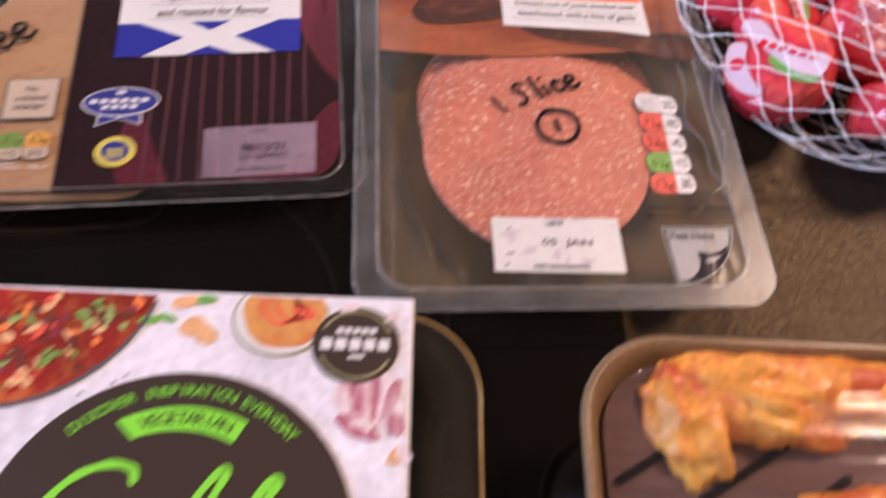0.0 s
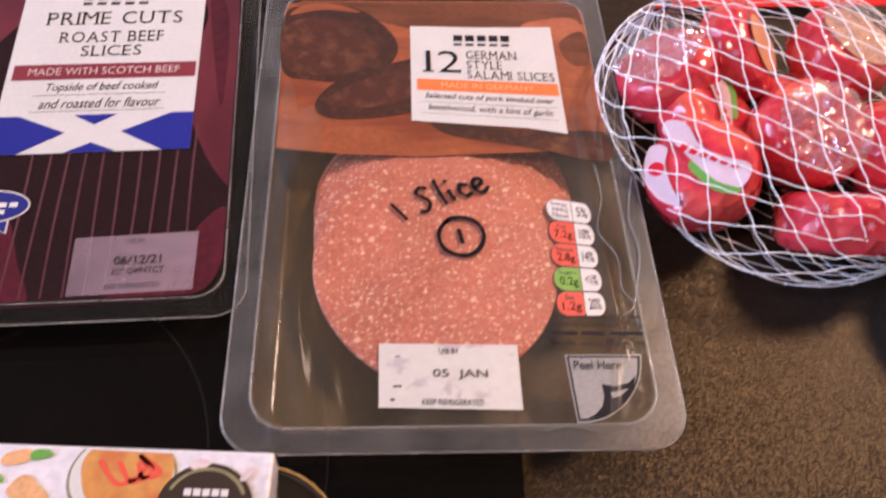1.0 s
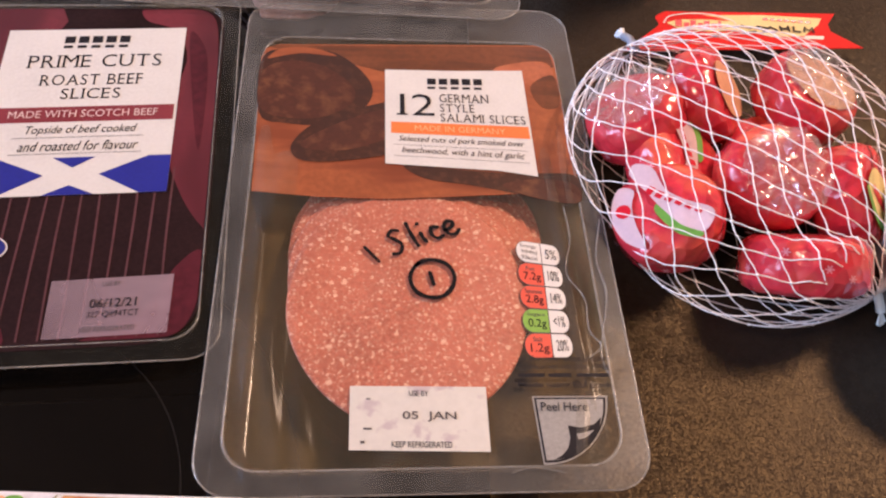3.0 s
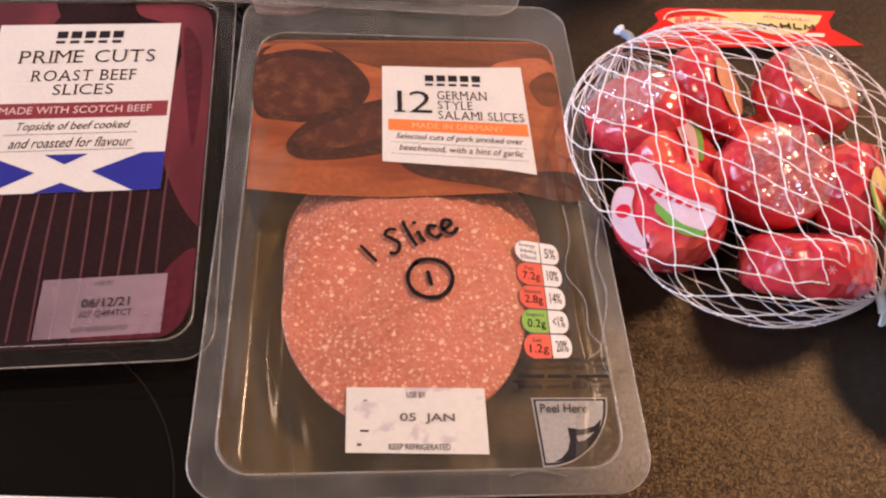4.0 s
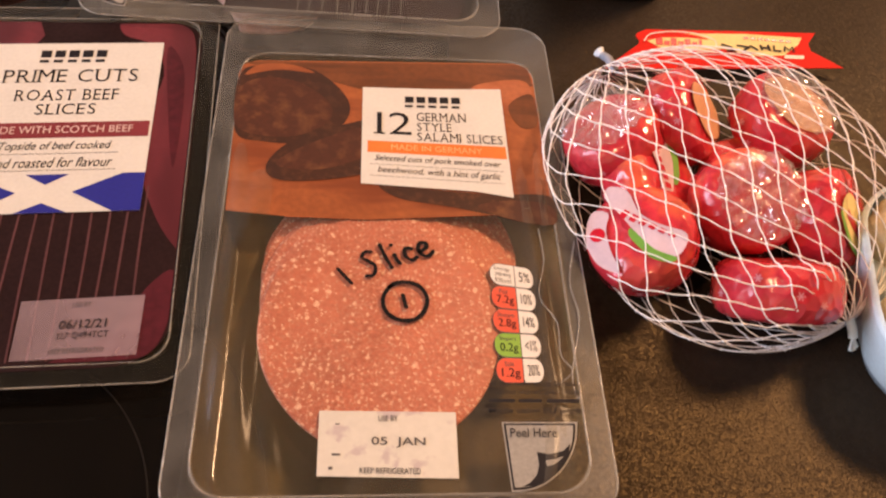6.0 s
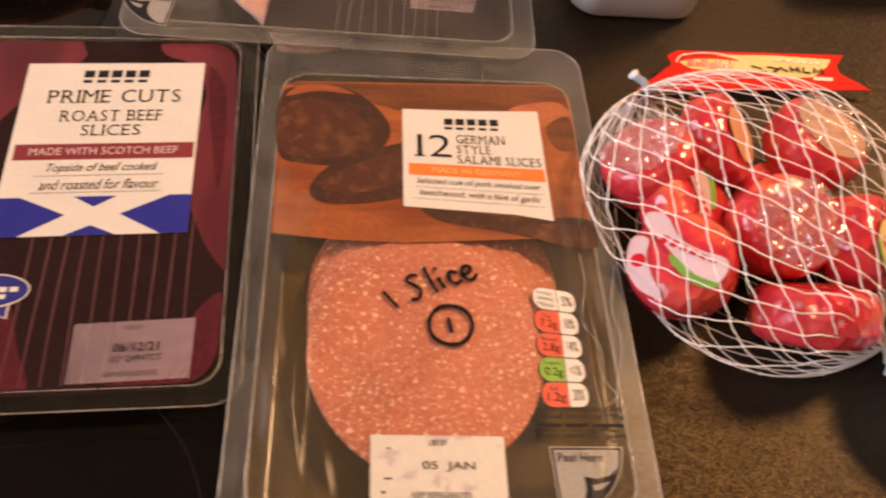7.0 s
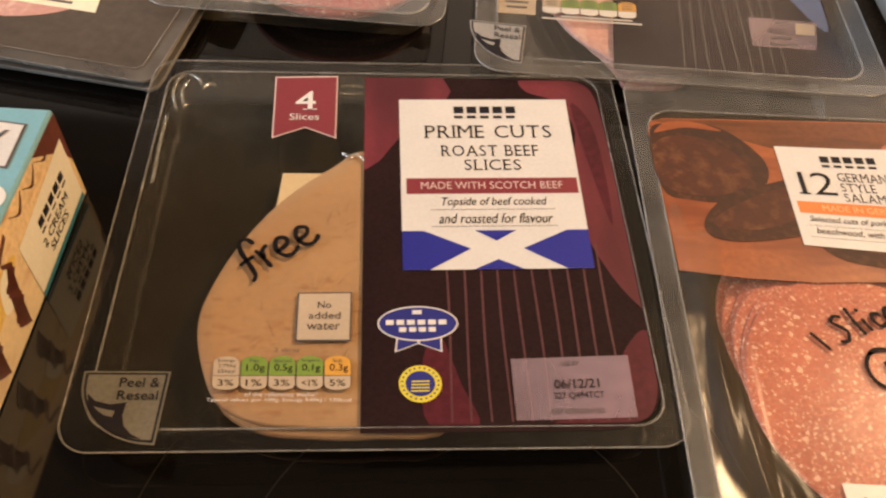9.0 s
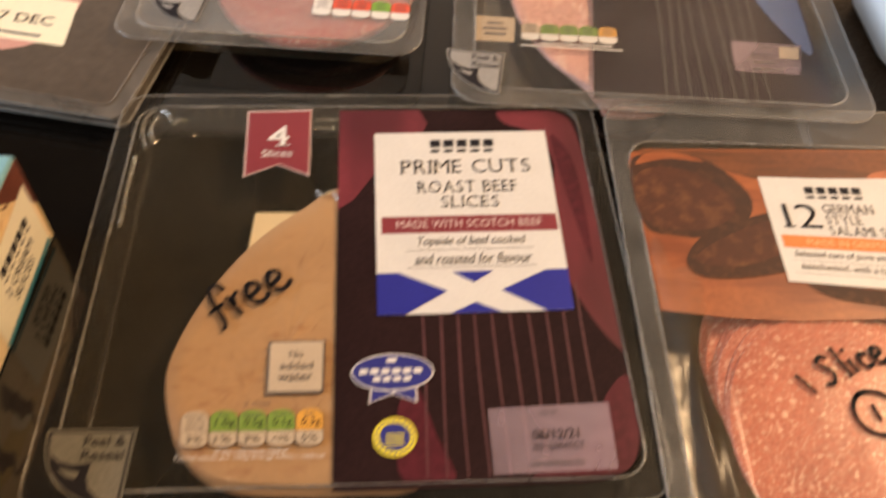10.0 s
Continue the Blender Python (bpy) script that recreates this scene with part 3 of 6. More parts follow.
def meat_tray(ob, w, h, corner, rim, z, film, wall=None, base=3.2, rim_top=None, rim_mat=None, creases=(), ribs=False):
    """A thermoformed clear tray with a flange of width rim at height z (mm), ribs down its wall, and its lid film."""
    rt = rim_top or rim
    iw, ih = w - 2 * rim, h - rim - rt
    dy = (rim - rt) / 2

    def inner(dw, r, zz):
        return [(x * MM, (y + dy) * MM, zz * MM) for x, y in round_rect(iw - dw, ih - dw, r)]

    flange = loft_bm([ring(w - 0.6, h - 0.6, corner - 0.3, z - 1.1), ring(w, h, corner, z - 0.7), ring(w, h, corner, z - 0.15), ring(w - 0.5, h - 0.5, corner - 0.2, z),
                      inner(1.2, corner * 0.9, z), inner(0, corner * 0.9, z - 0.5)], False)
    part("rim", flange, rim_mat or RIM, ob, "clear plastic rim")
    for edge in (ring(w, h, corner, z - 0.3, 10), [(x * MM, (y + dy) * MM, z * MM) for x, y in round_rect(iw, ih, corner * 0.9, 10)]):
        bm = bmesh.new()
        line = [Vector(p) / MM for p in edge]
        tube(bm, line + line[:1], 0.33, 5)
        part("rim_edge", bm, RIM_EDGE, ob, "plastic edge whitened for its highlight", True)
    k = z - base
    body = loft_bm([inner(0.2, corner * 0.9, z - 0.6), inner(2.5, corner * 0.85, z - 0.35 * k), inner(3.2, corner * 0.85, z - 0.38 * k), inner(6, corner * 0.8, z - 0.85 * k),
                    inner(9, corner * 0.7, base + 0.4), inner(12, corner * 0.6, base)], True)
    part("tray", tidy(body), wall or TRAY_WALL, ob, "", True)
    if ribs:
        bm = bmesh.new()
        for side in (1,):
            for q in range(int(ih / 5.2) - 4):
                y = -ih / 2 + 13 + 5.2 * q + dy
                x = side * (iw / 2 - 0.6)
                add_box(bm, min(x, x - side * 2.2) * MM, (y - 0.7) * MM, (z - 4.5) * MM, max(x, x - side * 2.2) * MM, (y + 0.7) * MM, (z - 0.8) * MM)
            for q in range(int(iw / 5.2) - 4):
                x = -iw / 2 + 13 + 5.2 * q
                y = side * (ih / 2 - 0.6) + dy
                add_box(bm, (x - 0.7) * MM, min(y, y - side * 2.0) * MM, (z - 4.5) * MM, (x + 0.7) * MM, max(y, y - side * 2.0) * MM, (z - 0.8) * MM)
        tagged(part("wall_ribbing", bm, wall or TRAY_WALL, ob, "fine ribs round the tray wall"), kind="stuff")
    # the lid film, a grid that sags a little between its seals
    bm = bmesh.new()
    nx, ny = (110, 60) if creases else (24, 28)
    grid = []
    for j in range(ny + 1):
        row = []
        for i in range(nx + 1):
            u, v = i / nx * 2 - 1, j / ny * 2 - 1
            x, y = u * (iw / 2 + 1), v * (ih / 2 + 1)
            cut = max(0, abs(x) - (iw / 2 - corner * 0.9)), max(0, abs(y) - (ih / 2 - corner * 0.9))
            d = math.hypot(*cut)
            if d > corner * 0.9 + 1 and d > 0:
                f = (corner * 0.9 + 1) / d
                x = math.copysign(abs(x) - cut[0] * (1 - f), x)
                y = math.copysign(abs(y) - cut[1] * (1 - f), y)
            dip = 0.12 * noise.noise((x * 0.03, y * 0.03, w * 0.1)) - 0.15
            for c0, slant, bow, y0, y1, tall, wide in creases:
                if y0 < y < y1:
                    s = (y - y0) / (y1 - y0)
                    xc = c0 + slant * s + bow * math.sin(math.pi * s)
                    dip += tall * math.sin(math.pi * s) * math.exp(-((x - xc) / wide) ** 2)
            row.append(bm.verts.new((x * MM, (y + dy) * MM, (z + 0.1 + dip) * MM)))
        grid.append(row)
    for a, b in zip(grid, grid[1:]):
        for i in range(nx):
            bm.faces.new((a[i], a[i + 1], b[i + 1], b[i]))
    part("lid_film", bm, film, ob, "glossy clear lid film", True)


def disc_bm(outline, z0, z1, lip=0.4, seed=0, waves=0.0):
    """A thin slice with rounded edge between z0 and z1 (mm)."""
    cx = sum(p[0] for p in outline) / len(outline)
    cy = sum(p[1] for p in outline) / len(outline)

    def grow(k, z):
        return [((cx + (x - cx) * k) * MM, (cy + (y - cy) * k) * MM, (z + waves * noise.noise((x * 0.06, y * 0.06, seed))) * MM) for x, y in outline]

    bm = loft_bm([grow(0.985, z0), grow(1, z0 + lip), grow(1, z1 - lip), grow(0.985, z1), grow(0.85, z1), grow(0.65, z1), grow(0.45, z1), grow(0.25, z1), grow(0.04, z1)], True)
    return tidy(bm)


def dry_pts(P, pts):
    return [P.loc(p) for p in pts]


HEADS = ("Energy", "Fat", "Saturates", "Sugars", "Salt")


def lozenges(P, quad, cells, values, shares, cross, energy=("", "", ""), plain=None):
    """The row of nutrition lights. cross: the row runs across (else down) the quad."""
    n = len(cells)
    for i, mat in enumerate(cells):
        a, b = i / n, (i + 1) / n
        g = 0.006
        if cross:
            top, low = (a + g, 0.0, b - g, 0.58), (a + g, 0.6, b - g, 1.0)
        else:
            top, low = (0.0, a + g, 0.56, b - g), (0.58, a + g, 1.0, b - g)
        for k, (box, m) in enumerate(((top, mat), (low, plain or PRINT_WHITE))):
            u0, v0, u1, v1 = box
            du, dv = (u1 - u0) * 0.2, (v1 - v0) * 0.22
            ru, rv = ((u1 - u0) * 0.42, (v1 - v0) * 0.38) if cross else ((u1 - u0) * 0.4, (v1 - v0) * 0.46)

            def arc(cu, cv, a0):
                return [(cu + ru * math.cos(radians(a0 + 18 * q)), cv + rv * math.sin(radians(a0 + 18 * q))) for q in range(6)]

            tl_arc, tr_arc = arc(u0 + ru, v0 + rv, 180), arc(u1 - ru, v0 + rv, 270)
            br_arc, bl_arc = arc(u1 - ru, v1 - rv, 0), arc(u0 + ru, v1 - rv, 90)
            if cross:
                c = tl_arc + tr_arc + [(u1, v1), (u0, v1)] if k == 0 else [(u0, v0), (u1, v0)] + br_arc + bl_arc
            else:
                c = tl_arc + [(u1, v0), (u1, v1)] + bl_arc if k == 0 else [(u0, v0)] + tr_arc + br_arc + [(u0, v1)]
            mu, mv = (u0 + u1) / 2, (v0 + v1) / 2
            edge = [tuple(P.at(quad, mu + (a - mu) * (1 + 0.006 / (u1 - u0) * (1 if cross else 3)), mv + (b - mv) * (1 + 0.012 / (v1 - v0)))) for a, b in c]
            cell = P.shape("nutrition_light", [tuple(P.at(quad, *q)) for q in c], m, 0.3)
            P.shape("light_outline", edge, INK_GREY, 0.2, cell)
            if k == 0 and values[i]:
                P.words(values[i], quad, (u0 + du, v0 + (v1 - v0) * 0.42, u1 - du * 0.5, v1 - (v1 - v0) * 0.12), INK, cell, 0.45)
                P.words(HEADS[i], quad, (u0 + du * (1.6 if len(HEADS[i]) < 5 else 0.9), v0 + (v1 - v0) * 0.14, u1 - du * (1.6 if len(HEADS[i]) < 5 else 0.7), v0 + (v1 - v0) * 0.34), INK_GREY, cell, 0.45)
            elif k == 0:
                for q, s in zip((0.14, 0.42, 0.68), energy):
                    if s:
                        P.words(s, quad, (u0 + du * 0.9, v0 + (v1 - v0) * q, u1 - du * 0.8, v0 + (v1 - v0) * (q + 0.2)), INK_GREY, cell, 0.45)
                    else:
                        P.bars(quad, [(u0 + du, v0 + (v1 - v0) * (q + 0.04), u1 - du, v0 + (v1 - v0) * (q + 0.12))], INK_GREY, cell, 0.45)
            elif shares[i]:
                P.words(shares[i], quad, (u0 + du, v0 + (v1 - v0) * 0.26, u1 - du, v1 - (v1 - v0) * 0.26), INK, cell, 0.45)


def peel_flag(P, quad, lines, mirror=False, dim=False):
    """The corner print that shows where to peel: a silver flag with one round corner and a dark curl."""
    def uv(u, v):
        return tuple(P.at(quad, 1 - u if mirror else u, v))

    def flag(k):
        arc = [(1.0 - 0.92 * (1 - math.cos(radians(a))), 0.1 + 0.9 * math.sin(radians(a))) for a in range(0, 91, 9)]
        return [uv(0.46 + (u - 0.46) * k, 0.46 + (v - 0.46) * k) for u, v in [(0, 0), (1, 0)] + arc + [(0.05, 1.0)]]
    pale = SILVER_DIM if dim else SILVER
    body = P.shape("peel_print", flag(1.0), pale, 0.25, None, "black and silver peel corner print")
    P.shape("dark_border", flag(0.95), INK, 0.35, body)
    P.shape("silver_field", flag(0.89), pale, 0.45, body)
    curl = [(0.9, 0.32), (0.8, 0.42), (0.62, 0.47), (0.44, 0.44), (0.46, 0.62), (0.42, 0.76), (0.32, 0.87), (0.2, 0.93), (0.4, 0.9), (0.6, 0.8), (0.77, 0.64), (0.87, 0.48)]
    P.shape("dark_curl", [uv(*q) for q in curl], INK, 0.55, body)
    P.shape("curl_shine", [uv(*q) for q in ((0.8, 0.5), (0.66, 0.54), (0.55, 0.56), (0.57, 0.64), (0.66, 0.62), (0.73, 0.57))], pale, 0.65, body)
    y = 0.1
    for s in lines:
        P.words(s, quad, (0.1 if not mirror else 0.44, y, 0.72 if not mirror else 0.9, y + 0.13), INK, body, 0.75)
        y += 0.18


# ---- the room round the worktop ----
# Unseen shell: its wall and ceiling tones shape the hob's reflections.
ROOM_X0, ROOM_X1, ROOM_Y0, ROOM_Y1, FLOOR_Z, CEIL_Z = -2.0, 2.2, -2.0, 1.6, -0.9, 1.5
alone("floor", box_bm(ROOM_X0 - 0.1, ROOM_Y0 - 0.1, FLOOR_Z - 0.1, ROOM_X1 + 0.1, ROOM_Y1 + 0.1, FLOOR_Z), TILE, "brown vinyl kitchen floor", "floor", "structure")
alone("ceiling", box_bm(ROOM_X0 - 0.1, ROOM_Y0 - 0.1, CEIL_Z, ROOM_X1 + 0.1, ROOM_Y1 + 0.1, CEIL_Z + 0.1), CEIL, "plain dark brown ceiling, unseen, for dark reflections", "ceiling", "structure")
alone("wall_east", box_bm(ROOM_X1, ROOM_Y0, FLOOR_Z, ROOM_X1 + 0.1, ROOM_Y1, CEIL_Z), PLASTER, "plain beige painted wall", "wall", "structure")
alone("wall_south", box_bm(ROOM_X0, ROOM_Y0 - 0.1, FLOOR_Z, ROOM_X1, ROOM_Y0, CEIL_Z), PLASTER, "plain beige painted wall", "wall", "structure")
alone("wall_north", box_bm(ROOM_X0, ROOM_Y1, FLOOR_Z, ROOM_X1, ROOM_Y1 + 0.1, CEIL_Z), PLASTER, "plain beige painted wall", "wall", "structure")
WY0, WY1, WZ0, WZ1 = -0.8, 0.6, 0.1, 1.1
bm = bmesh.new()
add_box(bm, ROOM_X0 - 0.1, ROOM_Y0, FLOOR_Z, ROOM_X0, WY0, CEIL_Z)
add_box(bm, ROOM_X0 - 0.1, WY1, FLOOR_Z, ROOM_X0, ROOM_Y1, CEIL_Z)
add_box(bm, ROOM_X0 - 0.1, WY0, FLOOR_Z, ROOM_X0, WY1, WZ0)
add_box(bm, ROOM_X0 - 0.1, WY0, WZ1, ROOM_X0, WY1, CEIL_Z)
alone("wall_west", bm, PLASTER, "beige wall with a wide window opening", "wall", "structure")
win = thing("window_1", pose(ROOM_X0 - 0.05, 0, WZ0), "wide white plastic framed kitchen window", "window", kind="structure")
bm = bmesh.new()
add_box(bm, -0.03, WY0, 0, 0.03, WY0 + 0.05, WZ1 - WZ0)
add_box(bm, -0.03, WY1 - 0.05, 0, 0.03, WY1, WZ1 - WZ0)
add_box(bm, -0.03, WY0 + 0.05, 0, 0.03, WY1 - 0.05, 0.05)
add_box(bm, -0.03, WY0 + 0.05, WZ1 - WZ0 - 0.05, 0.03, WY1 - 0.05, WZ1 - WZ0)
part("window_frame", bm, UPVC, win)
# Assumed fixtures round both lamps; the weak one has no known source.
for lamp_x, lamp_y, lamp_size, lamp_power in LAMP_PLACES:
    lamp = thing("assumed_ceiling_light", pose(lamp_x, lamp_y, CEIL_Z), "round white ceiling downlight, assumed and unseen", "ceiling light", "kitchen downlights")
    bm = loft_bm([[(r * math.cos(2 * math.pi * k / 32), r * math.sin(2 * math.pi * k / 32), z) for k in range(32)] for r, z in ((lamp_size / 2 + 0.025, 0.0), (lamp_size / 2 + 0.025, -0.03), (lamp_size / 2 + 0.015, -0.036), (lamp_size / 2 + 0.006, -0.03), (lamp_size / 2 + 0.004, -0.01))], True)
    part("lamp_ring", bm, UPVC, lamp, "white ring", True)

# worktop with the hob let into it
HOB_TURN = 2.0
TOP_X0, TOP_X1, TOP_Y0, TOP_Y1 = -1.0, 1.1, -0.32, 0.36
bm = box_bm(TOP_X0, TOP_Y0, -0.038, TOP_X1, TOP_Y1, 0.0, 0.003, 3)
alone("worktop", bm, WORKTOP, "dark brown speckled laminate worktop with golden flecks", "worktop", "structure")
alone("base_cabinet", box_bm(TOP_X0 + 0.02, TOP_Y0 + 0.03, FLOOR_Z, TOP_X1 - 0.02, TOP_Y1 - 0.02, -0.0385), CABINET, "plain cream base cabinet under the worktop", "cabinet", "structure")
hob = thing("ceramic_hob", pose(0.02, 0.0, 0.0, 0, 0, HOB_TURN), "black ceramic glass hob set flush in worktop", "hob")
bm = box_bm(-0.59, -0.262, 0.0005, 0.0, 0.262, 0.003, 0.0012, 2)
part("glass_plate", bm, HOB, hob, "glossy black glass plate")
for cx, cy, r in ((-0.1663, -0.0793, 0.0678), (-0.1663, -0.0793, 0.105)):
    bm = bmesh.new()
    o, i2 = ellipse(cx, cy, r, r, 96), ellipse(cx, cy, r - 0.0006, r - 0.0006, 96)
    a = [bm.verts.new((x, y, 0.00315)) for x, y in o]
    b = [bm.verts.new((x, y, 0.00315)) for x, y in i2]
    for k in range(96):
        bm.faces.new((a[k], a[(k + 1) % 96], b[(k + 1) % 96], b[k]))
    part("cooking_ring", bm, RING, hob, "thin grey printed ring")

# ---- roast beef pack ----
BEEF_Z = 16.5
beef_pack = thing("roast_beef_pack", pose(-0.1822, 0.0465, 0, 0, 0, 6.7), "clear plastic pack of sliced roast beef with maroon printed lid", "meat pack")
meat_tray(beef_pack, 204, 187.5, 11, 7.5, BEEF_Z, FILM, wall=TRAY_CLEAR, rim_mat=RIM_CLEAR, ribs=True)
S = Sheet(beef_pack, BEEF_Z)
panel_quad = [(-201, 128.4), (-97, 141.5), (-77.5, -29.5), (-178.5, -42)]
tl, tr, br, bl = [Vector(p) for p in panel_quad]


def rounded_right(quad, r_top, r_low):
    """A quad whose two right corners are round."""
    P = [Vector(p) for p in quad]
    out = [tuple(P[0])]
    for c, a, b, r in ((P[1], P[0], P[2], r_top), (P[2], P[1], P[3], r_low)):
        da, db = (a - c).normalized() * r, (b - c).normalized() * r
        for i in range(9):
            t = i / 8
            out.append(tuple((c + da) * (1 - t) ** 2 + c * 2 * t * (1 - t) + (c + db) * t * t))
    return out + [tuple(P[3])]


panel = S.shape("printed_panel", rounded_right(panel_quad, 17, 22), PINSTRIPE_BASE, 0.15, None, "dark pinstriped panel with maroon drapery")
# maroon drapery at the top and down one side, and a fold low at the inner edge
S.shape("maroon_drape", [tuple(S.at(panel_quad, u, v)) for u, v in ((0.0, 0.0), (0.33, 0.0), (0.36, 0.05), (0.3, 0.14), (0.16, 0.2), (0.06, 0.3), (0.0, 0.33))], MAROON, 0.25, panel)
drape = [tuple(S.at(panel_quad, min(max(u, 0.0), 0.985), min(max(v, 0.006), 0.985))) for u, v in smooth_loop([(0.66, 0.0), (0.8, 0.002), (0.93, 0.02), (0.975, 0.1), (0.985, 0.3), (0.99, 0.5), (0.995, 0.7), (0.98, 0.72), (0.9, 0.64), (0.82, 0.5), (0.8, 0.36), (0.86, 0.2), (0.8, 0.09), (0.68, 0.05)], 4)]
S.shape("maroon_drape", drape, MAROON, 0.25, panel)
S.shape("drape_fold", [tuple(S.at(panel_quad, u, v)) for u, v in smooth_loop([(0.86, 0.1), (0.93, 0.16), (0.95, 0.3), (0.94, 0.5), (0.9, 0.35)], 4)], MAROON_DARK, 0.32, panel)
S.shape("maroon_drape", [tuple(S.at(panel_quad, min(u, 0.985), min(v, 0.985))) for u, v in smooth_loop([(0.22, 0.99), (0.2, 0.86), (0.26, 0.78), (0.33, 0.9), (0.38, 0.99)], 4)], MAROON_DARK, 0.25, panel)
S.shape("maroon_drape", [tuple(S.at(panel_quad, min(u, 0.985), min(v, 0.985))) for u, v in smooth_loop([(0.62, 0.985), (0.8, 0.93), (0.9, 0.82), (0.985, 0.78), (0.985, 0.9), (0.93, 0.975), (0.8, 0.985)], 4)], MAROON_DARK, 0.22, panel)
for i in range(10):
    u = 0.3 + 0.062 * i
    line = [tuple(S.at(panel_quad, u + 0.004 * math.sin(4 * k / 10 + i) + 0.02 * (u - 0.5) * k / 10, 0.55 + 0.43 * k / 10)) for k in range(11)]
    S.pen("pinstripe", [line], 0.75, STRIPE, 0.3, panel)
lab_quad = [(-184.4, 115.7), (-111.7, 125.8), (-101.2, 33.6), (-172.2, 24.0)]
lab = S.shape("paper_label", lab_quad, LABEL_WHITE, 0.5, None, "white paper label with dark lettering and blue flag")
S.bars(lab_quad, [(0.32 + 0.077 * i, 0.05, 0.378 + 0.077 * i, 0.096) for i in range(5)] + [(0.32 + 0.077 * i, 0.112, 0.37 + 0.077 * i, 0.13) for i in range(5)], INK, lab, 0.65)
S.words("PRIME CUTS", lab_quad, (0.14, 0.178, 0.88, 0.258), INK, lab, 0.7, serif=True)
S.words("ROAST BEEF", lab_quad, (0.23, 0.306, 0.79, 0.372), INK, lab, 0.7, serif=True)
S.words("SLICES", lab_quad, (0.36, 0.395, 0.68, 0.458), INK, lab, 0.7, serif=True)
band = S.shape("red_band", S.sub(lab_quad, 0.03, 0.505, 0.985, 0.595), BAND_RED, 0.6, lab)
S.words("MADE WITH SCOTCH BEEF", lab_quad, (0.11, 0.528, 0.9, 0.57), PRINT_PALE, lab, 0.8)
S.words("Topside of beef cooked", lab_quad, (0.22, 0.617, 0.8, 0.676), INK, lab, 0.7, True)
S.words("and roasted for flavour", lab_quad, (0.2, 0.708, 0.82, 0.762), INK, lab, 0.7, True)
S.bars(lab_quad, [(0.16 + i * 0.0118, v, 0.167 + i * 0.0118, v + 0.004) for v in (0.684, 0.776) for i in range(58)], INK_GREY, lab, 0.7)
for tri in (((0.0, 0.8), (0.115, 0.8), (0.36, 0.895), (0.14, 1.0), (0.0, 1.0)), ((1.0, 0.8), (0.885, 0.8), (0.64, 0.895), (0.86, 1.0), (1.0, 1.0)), ((0.39, 0.8), (0.61, 0.8), (0.5, 0.855)), ((0.37, 1.0), (0.5, 0.95), (0.63, 1.0))):
    S.shape("blue_flag", [tuple(S.at(lab_quad, *q)) for q in tri], FLAG_BLUE, 0.62, lab)
date_quad = [(-131.3, -9.2), (-90.8, -3.1), (-88.5, -26.6), (-128.5, -32.2)]
dlab = S.shape("date_label", date_quad, LABEL_GREY, 0.5, None, "see-through mauve date label")
S.words("USE BY", date_quad, (0.42, 0.07, 0.57, 0.15), INK_GREY, dlab, 0.7)
S.words("06/12/21", date_quad, (0.34, 0.37, 0.72, 0.52), INK, dlab, 0.7, False, 0.012)
S.words("327 Q494TCT", date_quad, (0.33, 0.58, 0.75, 0.7), INK, dlab, 0.7)
S.words("KEEP REFRIGERATED", date_quad, (0.29, 0.84, 0.73, 0.92), INK_GREY, dlab, 0.7)
# award seals
seal = S.shape("blue_seal", ellipse(-164.4, 1.6, 14.2, 7.3, 40, radians(7.2)), PRINT_WHITE, 0.42, None, "blue oval seal with ribbon tails")
S.shape("seal_field", ellipse(-164.4, 1.6, 13.6, 6.7, 40, radians(7.2)), SEAL_BLUE, 0.52, seal)
seal_quad = [(-179, 7), (-152, 10.5), (-150, -4), (-177.5, -7.5)]
S.bars(seal_quad, [(0.1 + 0.135 * i, 0.4, 0.2 + 0.135 * i, 0.54) for i in range(6)] + [(0.27 + 0.125 * i, 0.61, 0.36 + 0.125 * i, 0.74) for i in range(4)] + [(0.44, 0.12, 0.56, 0.24)], PRINT_WHITE, seal, 0.62)
for tail in (((-171.2, -3.5), (-163.2, -3.5), (-163.2, -6.6), (-171.0, -11.0)), ((-163.4, -3.5), (-155.6, -2.4), (-154.8, -9.0), (-163.4, -6.6))):
    S.shape("seal_ribbon", tail, PRINT_WHITE, 0.33, seal)
    mid = Vector((sum(p[0] for p in tail) / 4, sum(p[1] for p in tail) / 4))
    S.shape("ribbon_field", [tuple(mid + (Vector(p) - mid) * 0.86) for p in tail], SEAL_BLUE, 0.37, seal)
pgi = S.shape("round_seal", ellipse(-161.1, -22, 7.2, 7, 36), SEAL_YELLOW, 0.3, None, "yellow and blue round seal")
S.shape("seal_ring", ellipse(-161.1, -22, 5.0, 4.8, 30), SEAL_BLUE, 0.42, pgi)
S.bars([(-165, -20), (-157.5, -19), (-157, -25), (-164.6, -26)], [(0.1, 0.25 + 0.2 * i, 0.9, 0.33 + 0.2 * i) for i in range(4)], SEAL_YELLOW, pgi, 0.55)
bm = bmesh.new()
for i in range(22):
    a = 2 * math.pi * i / 22
    c = S.loc((-161.1 + 6.1 * math.cos(a), -22 + 5.9 * math.sin(a)))
    flat_bm([(c[0] + dx, c[1] + dy) for dx, dy in ((-0.35, -0.35), (0.35, -0.35), (0.35, 0.35), (-0.35, 0.35))], BEEF_Z + 0.5, bm=bm)
part("seal_marks", bm, SEAL_BLUE, pgi)
